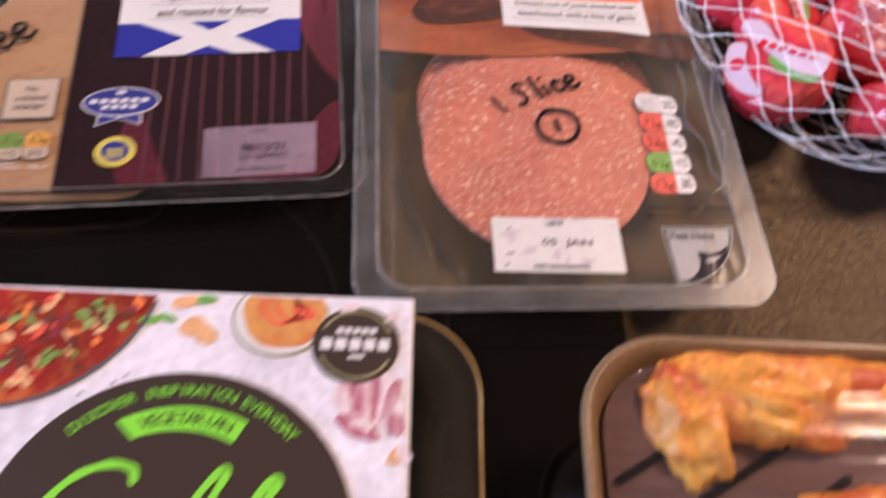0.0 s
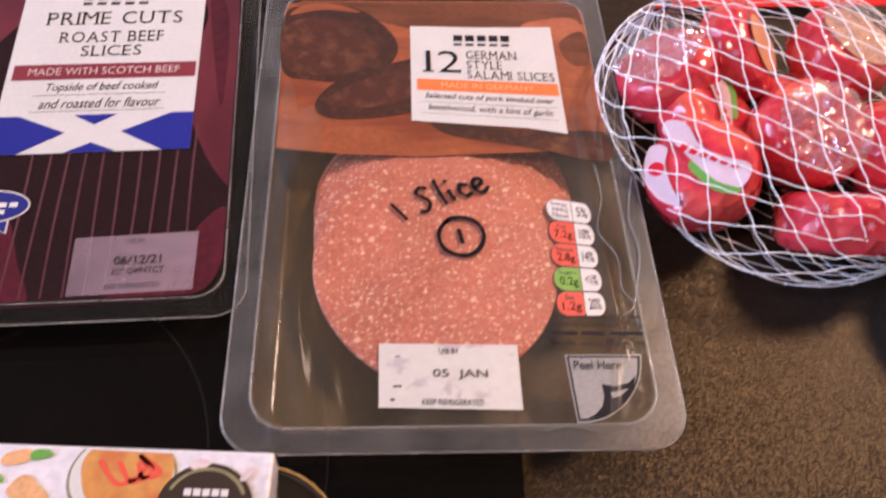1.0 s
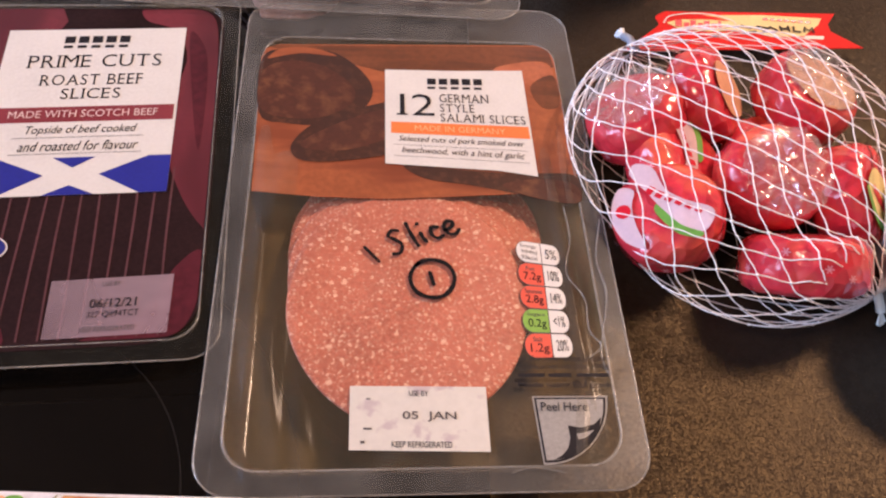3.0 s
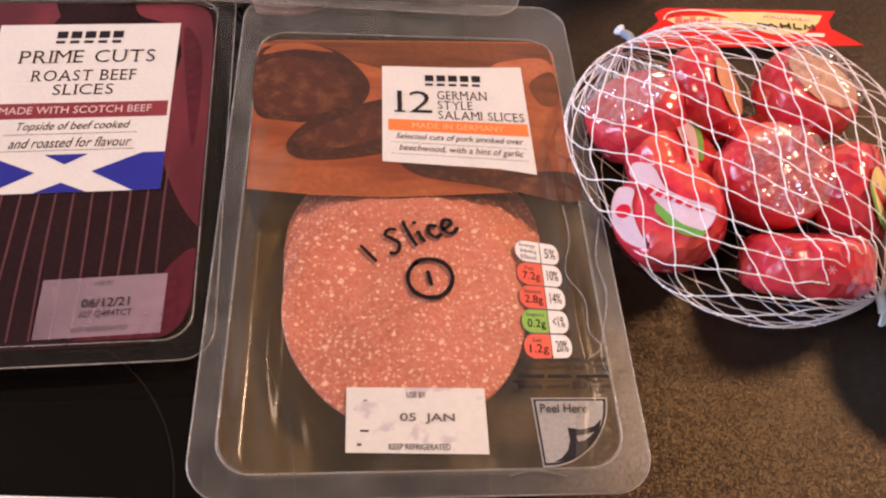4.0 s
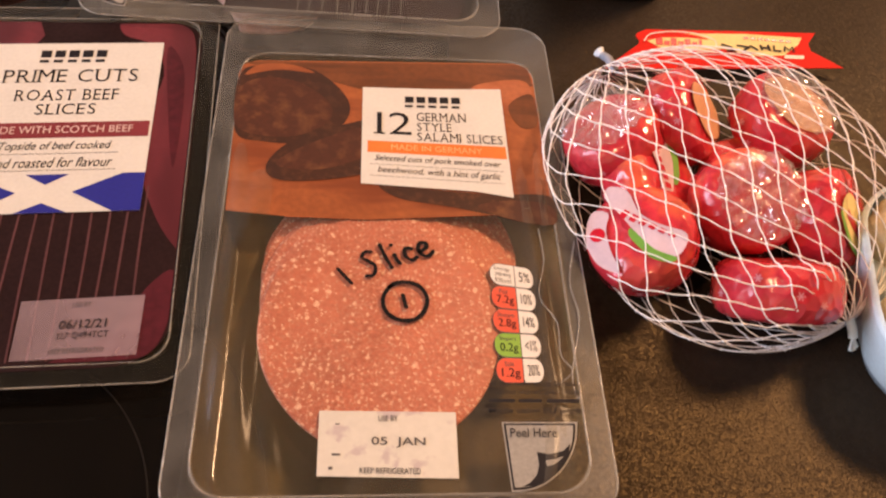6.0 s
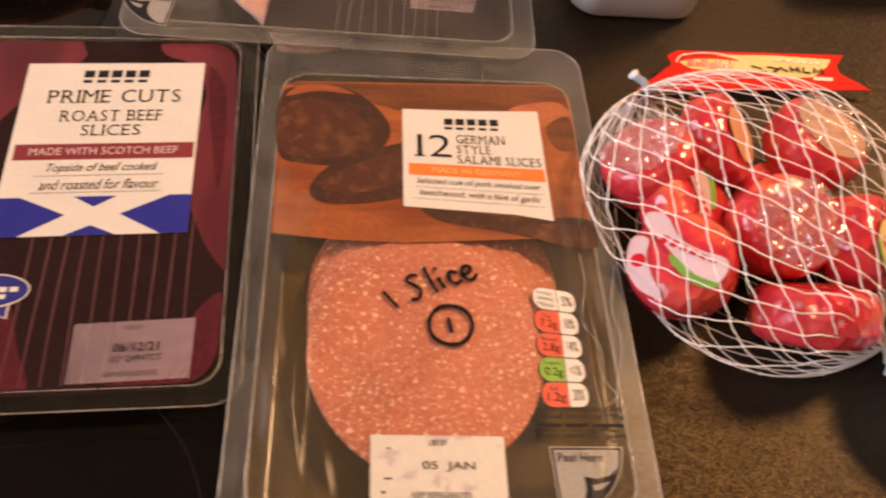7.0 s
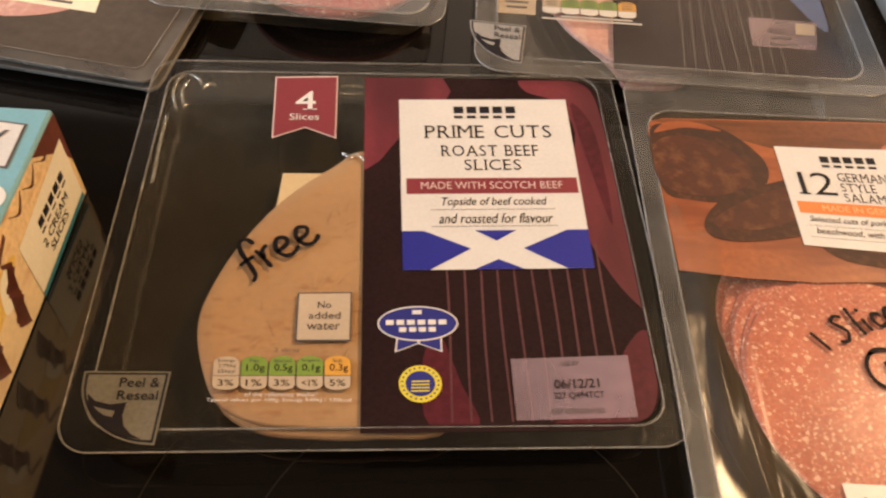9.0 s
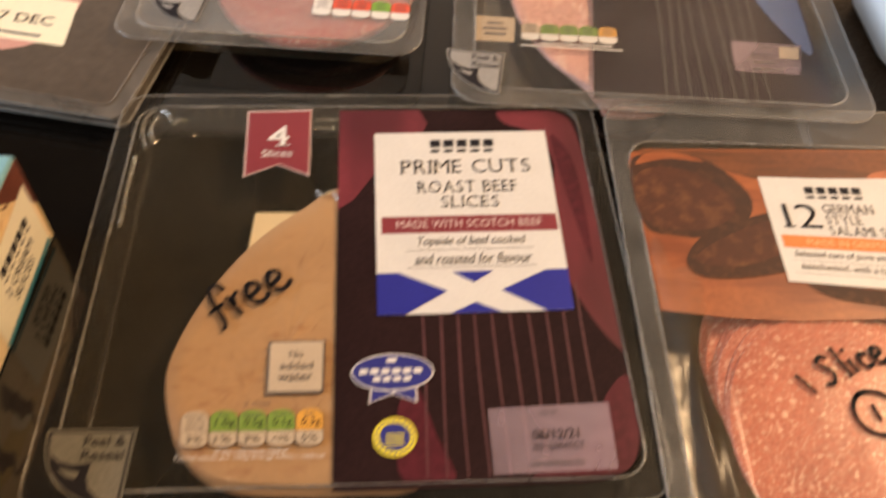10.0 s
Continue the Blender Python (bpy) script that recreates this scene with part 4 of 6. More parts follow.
# red pennant with the number of slices
flag_pts = [(-240.1, 123.3), (-213.0, 127.5), (-207.6, 88.6), (-221.3, 93.3), (-233.9, 85.3)]
pen_flag = S.shape("pennant_print", flag_pts, PRINT_PALE, 0.3, None, "dark red pennant print")
c0 = Vector((-223, 106))
S.shape("pennant_field", [tuple(c0 + (Vector(p) - c0) * 0.955) for p in flag_pts], BAND_RED, 0.42, pen_flag)
flag_quad = [(-240.1, 123.3), (-213.0, 127.5), (-207.6, 88.6), (-233.9, 85.3)]
S.words("4", flag_quad, (0.34, 0.26, 0.66, 0.56), PRINT_WHITE, pen_flag, 0.6, False, 0.01)
S.bars(flag_quad, [(0.46, 0.545, 0.68, 0.56)], PRINT_WHITE, pen_flag, 0.6, "numeral_foot")
S.words("Slices", flag_quad, (0.26, 0.62, 0.72, 0.72), PRINT_WHITE, pen_flag, 0.6)
sq = [(-208.5, 9.8), (-189.2, 12.3), (-186.6, -8.2), (-205.6, -10.5)]
box1 = S.shape("claim_print", sq, INK_GREY, 0.25, None, "pale square with three words")
S.shape("claim_field", S.sub(sq, 0.03, 0.03, 0.97, 0.97), PRINT_TAN, 0.4, box1)
for i, s in enumerate(("No", "added", "water")):
    S.words(s, sq, ((0.38, 0.22, 0.2)[i], 0.2 + 0.22 * i, (0.62, 0.8, 0.8)[i], 0.34 + 0.22 * i), INK_GREY, box1, 0.6)
nq = [(-231.7, -19.4), (-185.5, -14.0), (-183.6, -26.8), (-229.2, -31.8)]
lozenges(S, nq, (PRINT_TAN, GREEN_DULL, GREEN_DULL, GREEN_DULL, AMBER_DULL), ("", "1.0g", "0.5g", "0.1g", "0.3g"), ("3%", "1%", "3%", "<1%", "5%"), True, ("Energy", "275kJ", "65kcal"), PRINT_TAN)
S.words("of the reference intake*", nq, (0.24, 1.07, 0.76, 1.2), PRINT_WHITE, None, 0.4)
S.words("Typical values per 100g: Energy 549kJ / 130kcal", nq, (-0.03, 1.24, 1.0, 1.37), PRINT_WHITE, None, 0.4)
S.words("2 slices", nq, (0.44, -0.26, 0.62, -0.12), INK_GREY, None, 0.4)
peel_flag(S, [(-271.9, -29.6), (-243.9, -26.6), (-240.4, -52.6), (-268.5, -55.5)], ("Peel &", "Reseal"), True, True)
# crumpled film in the corner and along the top seal, tinted gold for glints
for fold in ([(-276.8, 96.7), (-281.2, 106.9), (-281.3, 115.6), (-278.8, 118.7)], [(-275.2, 100.9), (-278.0, 109.0), (-276.8, 115.0)], [(-277.0, 119.2), (-273.1, 117.6), (-270.6, 113.7)], [(-269.4, 111.0), (-267.5, 114.7), (-263.9, 113.8)], [(-210.9, 120.6), (-206.2, 121.8), (-200.8, 121.7)], [(-210.2, 116.5), (-205.4, 116.7), (-200.7, 117.5)], [(-279.7, 92.2), (-277.8, 75.2), (-274.8, 55.1)], [(-193.9, 77.6), (-197.8, 80.8), (-200.4, 78.7), (-203.4, 80.8)]):
    bm = bmesh.new()
    tube(bm, [Vector((*S.loc(p), BEEF_Z + 0.3)) for p in smooth_loop(fold, 5, False)], 0.75, 6)
    part("film_crease", bm, CRUMPLE, beef_pack, "crease in the film, tinted gold for its glint", True)
# what lies in the tray: cream fat, two slices of beef
part("fat_piece", disc_bm(dry_pts(S, [(-227.5, 73), (-206, 75.5), (-200, 72), (-197, 45), (-226, 48)]), 7, 9.8), PAD, beef_pack, "cream strip of fat")
outline = smooth_loop([(-193, 85), (-206.5, 74), (-223.4, 53.4), (-235.3, 27.8), (-240.5, 6.4), (-240.4, -8.1), (-234.8, -23.3), (-226.9, -35.3), (-213.4, -41), (-196.8, -41), (-176, -38.7), (-150, -30), (-140, 20), (-160, 75)], 4)
part("beef_slice", disc_bm(dry_pts(S, outline), 13.2, 15.4, 0.6, 3, 0.35), BEEF, beef_pack, "tan roast beef slice", True)
part("beef_slice", disc_bm(dry_pts(S, [(x + 2.5, y - 2) for x, y in outline]), 10, 12.9, 0.6, 5, 0.35), BEEF, beef_pack, "tan roast beef slice", True)
rnd = random.Random(4)
bm = bmesh.new()
for i in range(52):
    x, y = rnd.uniform(-232, -188), rnd.uniform(-32, 62)
    if x < -225 + max(0, (y - 20)) * 0.75:
        continue
    a, n = rnd.uniform(0.2, 2.4), rnd.uniform(2, 9)
    ribbon_bm([S.loc((x + n * t * math.cos(a), y + n * t * math.sin(a) + 0.6 * math.sin(3 * t))) for t in (0, 0.33, 0.66, 1)], rnd.uniform(0.1, 0.34), 15.9, bm, 0.6)
part("meat_fibres", bm, FIBRE, beef_pack)


def letter_e(x, y, s):
    return smooth_loop([(x, y + 0.45 * s), (x + 0.5 * s, y + 0.55 * s), (x + 0.62 * s, y + 0.85 * s), (x + 0.3 * s, y + 1.0 * s), (x + 0.02 * s, y + 0.55 * s), (x + 0.15 * s, y + 0.1 * s), (x + 0.5 * s, y), (x + 0.8 * s, y + 0.2 * s)], 5, False)


def written(strokes, x, y, size, turn):
    """Places handwriting, drawn in letter heights, on the plan."""
    c, s = math.cos(turn), math.sin(turn)
    return [[(x + size * (px * c - py * s), y + size * (px * s + py * c)) for px, py in st] for st in strokes]


free = [smooth_loop([(0.95, 1.4), (0.85, 1.72), (0.55, 1.75), (0.36, 1.3), (0.3, 0.6), (0.22, 0.0), (0.02, -0.2)], 5, False), [(0.02, 0.75), (0.3, 0.8), (0.6, 0.82)],
        smooth_loop([(0.85, 1.0), (0.9, 0.5), (0.92, 0.0)], 5, False), smooth_loop([(0.92, 0.5), (1.05, 0.85), (1.3, 1.0)], 5, False), letter_e(1.5, 0.02, 1.0), letter_e(2.45, 0.0, 1.0)]
S.pen("pen_writing", written(free, -226.5, 14.0, 9.4, radians(44)), 1.8, PEN, 0.6, None, "black marker handwriting")

# ---- salami pack ----
SAL_Z = 18.0
SAL_CREASES = ((-55, 5, -4, -100, 34, 4.4, 4.2), (-45, -3, -4, -104, -16, 3.2, 3.6), (-61, 1, 2, -60, 50, 1.6, 2.6), (-36, -8, 0, -106, -62, 1.6, 3.6),
               (54, -2, 1, -60, 40, 1.3, 2.2), (58, -3, -2, -95, 0, 1.0, 1.6), (46, 6, 2, -104, -70, 1.1, 2.6), (60, 0, 0, -30, 50, 0.9, 1.5), (-18, 14, 0, -106, -88, 0.8, 3.0))
salami_pack = thing("salami_pack", pose(-0.0068, 0.0362, 0, 0, 0, 4.0), "clear plastic pack of pink salami slices with brown card", "meat pack")
meat_tray(salami_pack, 143.5, 229, 13, 8, SAL_Z, FILM_CREASED, wall=TRAY_LIT_GOLD, rim_top=23, creases=SAL_CREASES)
S = Sheet(salami_pack, SAL_Z)
pic_quad = [(-77.3, 117.6), (50.4, 130.7), (57.4, 41.9), (-69.6, 35.6)]
card_pts = [tuple(S.at(pic_quad, u, v)) for u, v in [(0, 1), (0, 0.1), (0.012, 0.03), (0.06, 0.0), (0.94, 0.0), (0.985, 0.03), (1, 0.1), (1, 1)]] + [tuple(S.at(pic_quad, u, 1.0 + 0.03 * math.sin(u * 5))) for u in (0.8, 0.6, 0.4, 0.2)]
card = S.shape("printed_card", card_pts, CARD_ORANGE, 0.15, None, "orange and brown card showing cut sausage")
pq = pic_quad


def on(quad, pts):
    return [tuple(S.at(quad, u, v)) for u, v in pts]


S.shape("board_print", on(pq, [(0.02, 0.02), (0.06, 0.008), (0.94, 0.008), (0.985, 0.03), (0.995, 0.16), (0.85, 0.2), (0.6, 0.21), (0.4, 0.2), (0.25, 0.12)]), CARD_DARK, 0.22, card)
S.shape("sausage_print", on(pq, smooth_loop([(0.005, 0.1), (0.1, 0.04), (0.25, 0.07), (0.36, 0.27), (0.35, 0.44), (0.24, 0.57), (0.09, 0.57), (0.005, 0.5)], 5)), SAUSAGE_SKIN, 0.28, card)
S.shape("sausage_face", on(pq, smooth_loop([(0.005, 0.22), (0.08, 0.13), (0.2, 0.16), (0.3, 0.3), (0.3, 0.43), (0.2, 0.53), (0.08, 0.53), (0.005, 0.46)], 5)), SAUSAGE_CUT, 0.34, card)
S.shape("sausage_rim_print", on(pq, smooth_loop([(0.02, 0.11), (0.07, 0.03), (0.17, 0.03), (0.25, 0.09), (0.14, 0.07), (0.07, 0.09)], 5)), CARD_ORANGE, 0.33, card)
S.shape("sausage_print", on(pq, smooth_loop([(0.11, 0.72), (0.18, 0.57), (0.33, 0.46), (0.5, 0.4), (0.6, 0.55), (0.48, 0.72), (0.3, 0.8), (0.15, 0.81)], 5)), SAUSAGE_SKIN, 0.4, card)
S.shape("sausage_face", on(pq, smooth_loop([(0.14, 0.72), (0.22, 0.6), (0.4, 0.47), (0.52, 0.5), (0.46, 0.62), (0.28, 0.74)], 5)), SAUSAGE_CUT, 0.46, card)
S.shape("sausage_print", on(pq, smooth_loop([(0.46, 0.82), (0.6, 0.84), (0.8, 0.86), (0.99, 0.86), (0.99, 1.0), (0.85, 0.99), (0.68, 0.94), (0.52, 0.9)], 5)), SAUSAGE_SKIN, 0.28, card)
S.shape("sausage_face", on(pq, smooth_loop([(0.76, 0.93), (0.88, 0.89), (0.99, 0.92), (0.99, 1.02), (0.86, 1.0)], 5)), SAUSAGE_CUT, 0.34, card)
S.shape("onion_print", on(pq, smooth_loop([(0.78, 0.2), (0.84, 0.14), (0.97, 0.13), (0.985, 0.3), (0.95, 0.4), (0.88, 0.34)], 5)), ONION, 0.27, card)
S.shape("onion_print", on(pq, smooth_loop([(0.9, 0.3), (0.985, 0.22), (0.99, 0.42), (0.93, 0.44)], 5)), CARD_DARK, 0.3, card)
lq = [(-23.3, 106.8), (36.3, 112.3), (40.7, 53.6), (-19.9, 53.4)]
lab = S.shape("paper_label", on(lq, [(0, 0), (0.5, 0.01), (1, 0), (1, 1.03), (0.75, 1.0), (0.4, 1.0), (0, 1)]), LABEL_WHITE, 0.6, None, "white paper label with dark lettering")
S.bars(lq, [(0.3 + 0.083 * i, 0.1, 0.362 + 0.083 * i, 0.165) for i in range(5)] + [(0.3 + 0.083 * i, 0.19, 0.355 + 0.083 * i, 0.214) for i in range(5)], INK, lab, 0.75)
S.words("12", lq, (0.08, 0.275, 0.34, 0.5), INK, lab, 0.8, serif=True)
S.words("GERMAN", lq, (0.38, 0.27, 0.73, 0.355), INK_BROWN, lab, 0.8, serif=True)
S.words("STYLE", lq, (0.38, 0.375, 0.62, 0.455), INK_BROWN, lab, 0.8, serif=True)
S.words("SALAMI SLICES", lq, (0.38, 0.475, 0.97, 0.555), INK_BROWN, lab, 0.8, serif=True)
band = S.shape("orange_band", S.sub(lq, 0.04, 0.575, 0.985, 0.69), ORANGE, 0.72, lab)
S.words("MADE IN GERMANY", lq, (0.2, 0.605, 0.82, 0.66), ORANGE_PALE, lab, 0.85)
S.words("Selected cuts of pork smoked over", lq, (0.09, 0.715, 0.94, 0.785), INK_BROWN, lab, 0.8, True)
S.words("beechwood, with a hint of garlic", lq, (0.11, 0.825, 0.93, 0.9), INK_BROWN, lab, 0.8, True)
S.bars(lq, [(0.06 + i * 0.0145, v, 0.0685 + i * 0.0145, v + 0.005) for v in (0.805, 0.915) for i in range(62)], INK_GREY, lab, 0.8)
uq = [(-25.6, -43.5), (19.1, -41.2), (20.5, -63.7), (-24.1, -65.5)]
ub = S.shape("date_label", uq, LABEL_STUCK, 0.5, None, "white use-by label")
S.words("USE BY", uq, (0.43, 0.07, 0.57, 0.16), INK, ub, 0.7)
S.words("05  JAN", uq, (0.38, 0.4, 0.77, 0.56), INK_GREY, ub, 0.7, False, 0.012)
S.words("KEEP REFRIGERATED", uq, (0.3, 0.86, 0.73, 0.95), INK, ub, 0.7)
S.bars(uq, [(0.1, 0.66, 0.16, 0.69), (0.08, 0.86, 0.11, 0.9), (0.12, 0.2, 0.15, 0.22)], INK_GREY, ub, 0.7, "smudges")
nq = [(30.8, 20.4), (46.8, 18.6), (49.6, -28.4), (33.2, -29.6)]
lozenges(S, nq, (PRINT_WHITE, LIGHT_RED, LIGHT_RED, LIGHT_GREEN, LIGHT_RED), ("", "7.2g", "2.8g", "0.2g", "1.2g"), ("5%", "10%", "14%", "<1%", "20%"), False, ("Energy", "384kJ", "93kcal"))
tq = [(30.0, -29.6), (62.0, -27.4), (61.5, -40.5), (29.8, -42.3)]
S.words("Made using EU pork", tq, (0.0, 0.77, 1.0, 0.98), INK, None, 1.9, False, 0.02)
S.words("of the reference intake", tq, (0.0, 0.0, 0.95, 0.17), INK, None, 1.9, False, 0.012)
S.words("Typical values per 100g", tq, (0.0, 0.25, 0.97, 0.43), INK, None, 1.9, False, 0.012)
S.bars(tq, [(0.0, 0.53, 0.28, 0.63), (0.32, 0.53, 0.56, 0.63), (0.62, 0.53, 0.97, 0.63)], INK, None, 1.9)
peel_flag(S, [(34.4, -43.6), (59.8, -42.0), (58.5, -66.5), (36.2, -67.0)], ("Peel Here",))
SLICE_COUNT = 10
for i in range(SLICE_COUNT):
    k = i / (SLICE_COUNT - 1)
    cx, cy = -8 + 2.5 * k + 0.8 * math.sin(2.3 * i), -9 + 39 * k ** 0.85
    z1 = 17.4 - 1.35 * i
    part("salami_slice", disc_bm(dry_pts(S, ellipse(cx, cy, 42.4 + 5.5 * k, 48.3 - 7 * k, 72, 0.03 * math.sin(i), 0.03, i + 1)), z1 - 1.25, z1, 0.3, i, 0.2), SALAMI, salami_pack, "pink salami slice with white fat flecks", True)
one = [[(-0.3, 1.3), (-0.05, 0.4)], smooth_loop([(1.3, 1.5), (1.05, 1.62), (0.82, 1.42), (1.0, 1.12), (1.15, 0.8), (0.92, 0.45), (0.62, 0.52)], 5, False),
       smooth_loop([(1.75, 1.75), (1.72, 1.1), (1.75, 0.45)], 5, False), smooth_loop([(2.1, 1.05), (2.1, 0.75), (2.15, 0.5)], 5, False), [(2.12, 1.5), (2.2, 1.52)],
       smooth_loop([(2.9, 1.0), (2.65, 1.12), (2.5, 0.8), (2.65, 0.5), (2.95, 0.55)], 5, False), letter_e(3.1, 0.42, 0.72)]
S.pen("pen_writing", written(one, -17.2, 3.4, 9.0, radians(28)), 1.55, PEN, 0.55, None, "black marker handwriting")
circ = ellipse(0.2, 0.6, 7.9, 8.1, 36, 0, 0.05, 2)
circ = circ[13:] + circ[:13]
S.pen("pen_writing", [circ + circ[:2], [(-0.8, 3.2), (0.8, -2.2)]], 1.7, PEN, 0.55, None, "black marker number in a circle")
# sharp creases where the lid film has buckled
for fold in ([(49.9, 36.8), (51.4, 21.7), (49.0, 6.2), (55.0, -4.5), (55.6, -17.5), (59.4, -23.6), (53.4, -29.4)], [(63.7, 32.2), (60.7, 13.3), (63.2, -2.2), (59.2, -25.1), (61.2, -35.6)],
             [(26.7, -70.6), (34.4, -68.2), (44.4, -69.6)]):
    bm = bmesh.new()
    tube(bm, [Vector((*S.loc(p), SAL_Z + 1.0)) for p in smooth_loop(fold, 5, False)], 0.2, 5)
    part("film_crease", bm, RIM_EDGE, salami_pack, "sharp crease in the film, whitened for its highlight", True)

# ---- ham pack that overlaps both ----
HAM_Z = 21.0
ham_pack = thing("ham_pack", pose(-0.0615, 0.2305, 0, 0, 0, 2.2), "clear plastic pack of pale ham slices with dark striped lid", "meat pack")
meat_tray(ham_pack, 190, 182, 13, 10, HAM_Z, FILM_LIGHT, base=5, ribs=True)
S = Sheet(ham_pack, HAM_Z - 1.2)
pq = [(-85, 305), (14, 309), (20, 150), (-90, 146)]
panel = S.shape("printed_panel", rounded_right(pq, 15, 18), PINSTRIPE_BASE, 0.15, None, "dark striped panel with blue drapery")
for i in range(9):
    u = 0.3 + 0.055 * i
    S.pen("pinstripe", [[tuple(S.at(pq, u + 0.01 * math.sin(k / 3 + i), 0.3 + 0.68 * k / 10)) for k in range(11)]], 0.5, STRIPE_GREY, 0.3, panel)
S.shape("blue_drape", [tuple(S.at(pq, u, v)) for u, v in smooth_loop([(0.72, 0.3), (0.97, 0.3), (0.985, 0.66), (0.96, 0.76), (0.88, 0.66), (0.8, 0.52)], 4)], material("blue_drape_print", (0.07, 0.14, 0.32), 0.4, vary=0.3, coarse=30, coat=0.4), 0.25, panel)
dq = [(-22.5, 194.2), (11.5, 195), (7, 173), (-23.4, 172.0)]
dl = S.shape("date_label", dq, LABEL_GREY, 0.45, None, "see-through date label")
S.words("06 DEC", dq, (0.26, 0.36, 0.56, 0.52), INK, dl, 0.6)
S.bars(dq, [(0.3, 0.62, 0.6, 0.7), (0.28, 0.86, 0.72, 0.92), (0.4, 0.1, 0.56, 0.16)], INK_GREY, dl, 0.6)
S.shape("code_patch", S.sub(dq, 0.68, 0.1, 0.96, 0.5), PRINT_TAN, 0.6, dl)
sq = [(-145.1, 198.6), (-126.0, 199), (-126.2, 180.5), (-144.8, 179.9)]
b1 = S.shape("claim_print", sq, PRINT_TAN, 0.3, None, "pale square with small writing")
S.bars(sq, [(0.3, 0.24, 0.7, 0.32), (0.2, 0.46, 0.8, 0.54), (0.24, 0.68, 0.78, 0.76)], INK_GREY, b1, 0.5)
nq = [(-123.2, 195.5), (-76.8, 197.6), (-77.2, 184.8), (-123.1, 183.0)]
lozenges(S, nq, (PRINT_TAN, GREEN_DULL, GREEN_DULL, GREEN_DULL, AMBER_DULL), ("", "", "", "", ""), ("",) * 5, True)
S.bars(nq, [(0.2, 1.12, 0.95, 1.2), (0.0, 1.3, 1.05, 1.38)], PRINT_WHITE, None, 0.4)
peel_flag(Sheet(ham_pack, HAM_Z), [(-157.2, 170.6), (-130.5, 170.0), (-130.8, 142.2), (-155.5, 143.5)], ("Peel &", "Reseal"), True)
for i in range(4):
    o = smooth_loop([(-128 + 5 * i, 320), (-133 + 6 * i, 270), (-127 + 6 * i, 215), (-114 + 6 * i, 182 - i), (-98 + 4 * i, 163 - 2 * i), (-80, 153 - 2 * i), (-50, 160), (-40, 240), (-60, 315)], 5)
    part("ham_slice", disc_bm(dry_pts(S, o), 7 + 2.6 * (3 - i), 9.4 + 2.6 * (3 - i), 0.5, i, 0.6), HAM, ham_pack, "pale pink ham slice", True)

# ---- second salami pack, further back ----
back_pack = thing("salami_pack", pose(-0.243, 0.2725, 0, 0, 0, 1.2), "clear plastic pack of dark pink salami on black hob", "meat pack")
meat_tray(back_pack, 143, 218, 13, 8, 20.0, FILM_GLARE_HAZE)
S = Sheet(back_pack, 20.0)
for i in range(3):
    part("salami_slice", disc_bm(dry_pts(S, ellipse(-227 + 2 * i, 217 + 9 * i, 48, 47, 60, 0, 0.03, i + 8)), 17 - 2.6 * (i + 1), 18.6 - 2.6 * i, 0.4, i, 0.3), SALAMI_EDGE, back_pack, "deep pink salami slice", True)
nq = [(-224, 203), (-177, 203.5), (-176.5, 190), (-223.5, 189)]
lozenges(S, nq, (PRINT_WHITE, LIGHT_RED, LIGHT_RED, LIGHT_GREEN, LIGHT_RED), ("",) * 5, ("",) * 5, True)
peel_flag(S, [(-302, 201), (-274, 201), (-274, 176), (-300, 175)], ("Peel &",), True)

# ---- stack of packs at the back corner ----
PACK_RIM = clear("smoky_rim_plastic", (0.6, 0.58, 0.55), 0.5, 0.3, 0.1, 40, (1, 1, 1), (0.2, 0.175, 0.15), low=0.05)
stack_top = [(-0.3560, 0.2370, 14.6), (-0.3572, 0.2385, 12.0), (-0.3562, 0.2372, 9.4), (-0.3578, 0.2388, 6.8)]
for i, (x, y, z) in enumerate(stack_top):
    pk = thing("sliced_meat_pack", pose(x, y, 0, 0, 0, -6.5 + 0.4 * i), "clear shallow meat pack stacked with others alike" if i else "clear shallow meat pack with cream label, on a stack", "meat pack", "stack of meat packs")
    meat_tray(pk, 150, 230, 5, 7, z, FILM_GLARE_HAZE, base=z - 2.4 if i < 3 else 3.2, wall=TRAY_WALL, rim_mat=PACK_RIM)
    S = Sheet(pk, z)
    part("meat_slice", disc_bm([(px + 4, py + 22) for px, py in round_rect(96, 110, 30)], z - 1.9, z - 0.8, 0.3, i, 0.1), HAM, pk, "pale pink sliced meat", True)
    if i == 0:
        q = [(-397, 197), (-337.1, 190.9), (-333.3, 158.2), (-395, 164)]
        part("printed_film", tidy(flat_bm(round_rect(138, 218, 5), z + 0.15)), PACK_TOP, pk, "dull brown printed film")
        S.shape("meat_picture", smooth_loop([(-420, 200), (-405, 235), (-370, 240), (-345, 215), (-336, 188), (-345, 160), (-380, 150), (-412, 165)], 5), HAM, 0.28, None, "picture of pink sliced meat")
        dl = S.shape("date_label", q, BOX_CREAM, 0.4, None, "cream date label")
        S.words("07 DEC", q, (0.33, 0.42, 0.86, 0.62), INK, dl, 0.6)
        S.bars(q, [(0.4, 0.84, 0.8, 0.89)], INK_GREY, dl, 0.6)

# ---- cream slice box ----
BX1, BY1, BH = -306.0, 59.0, 48.0
pastry_box = thing("pastry_box", pose(BX1 * MM, BY1 * MM, 0.003, 0, 0, 3.0), "pale blue card box of cream slices with pastry picture", "food box")
part("carton", box_bm(-0.15, -0.175, 0, 0, 0, (BH - 3) * MM, 0.0012, 2), BOX_BLUE, pastry_box, "pale blue card carton")


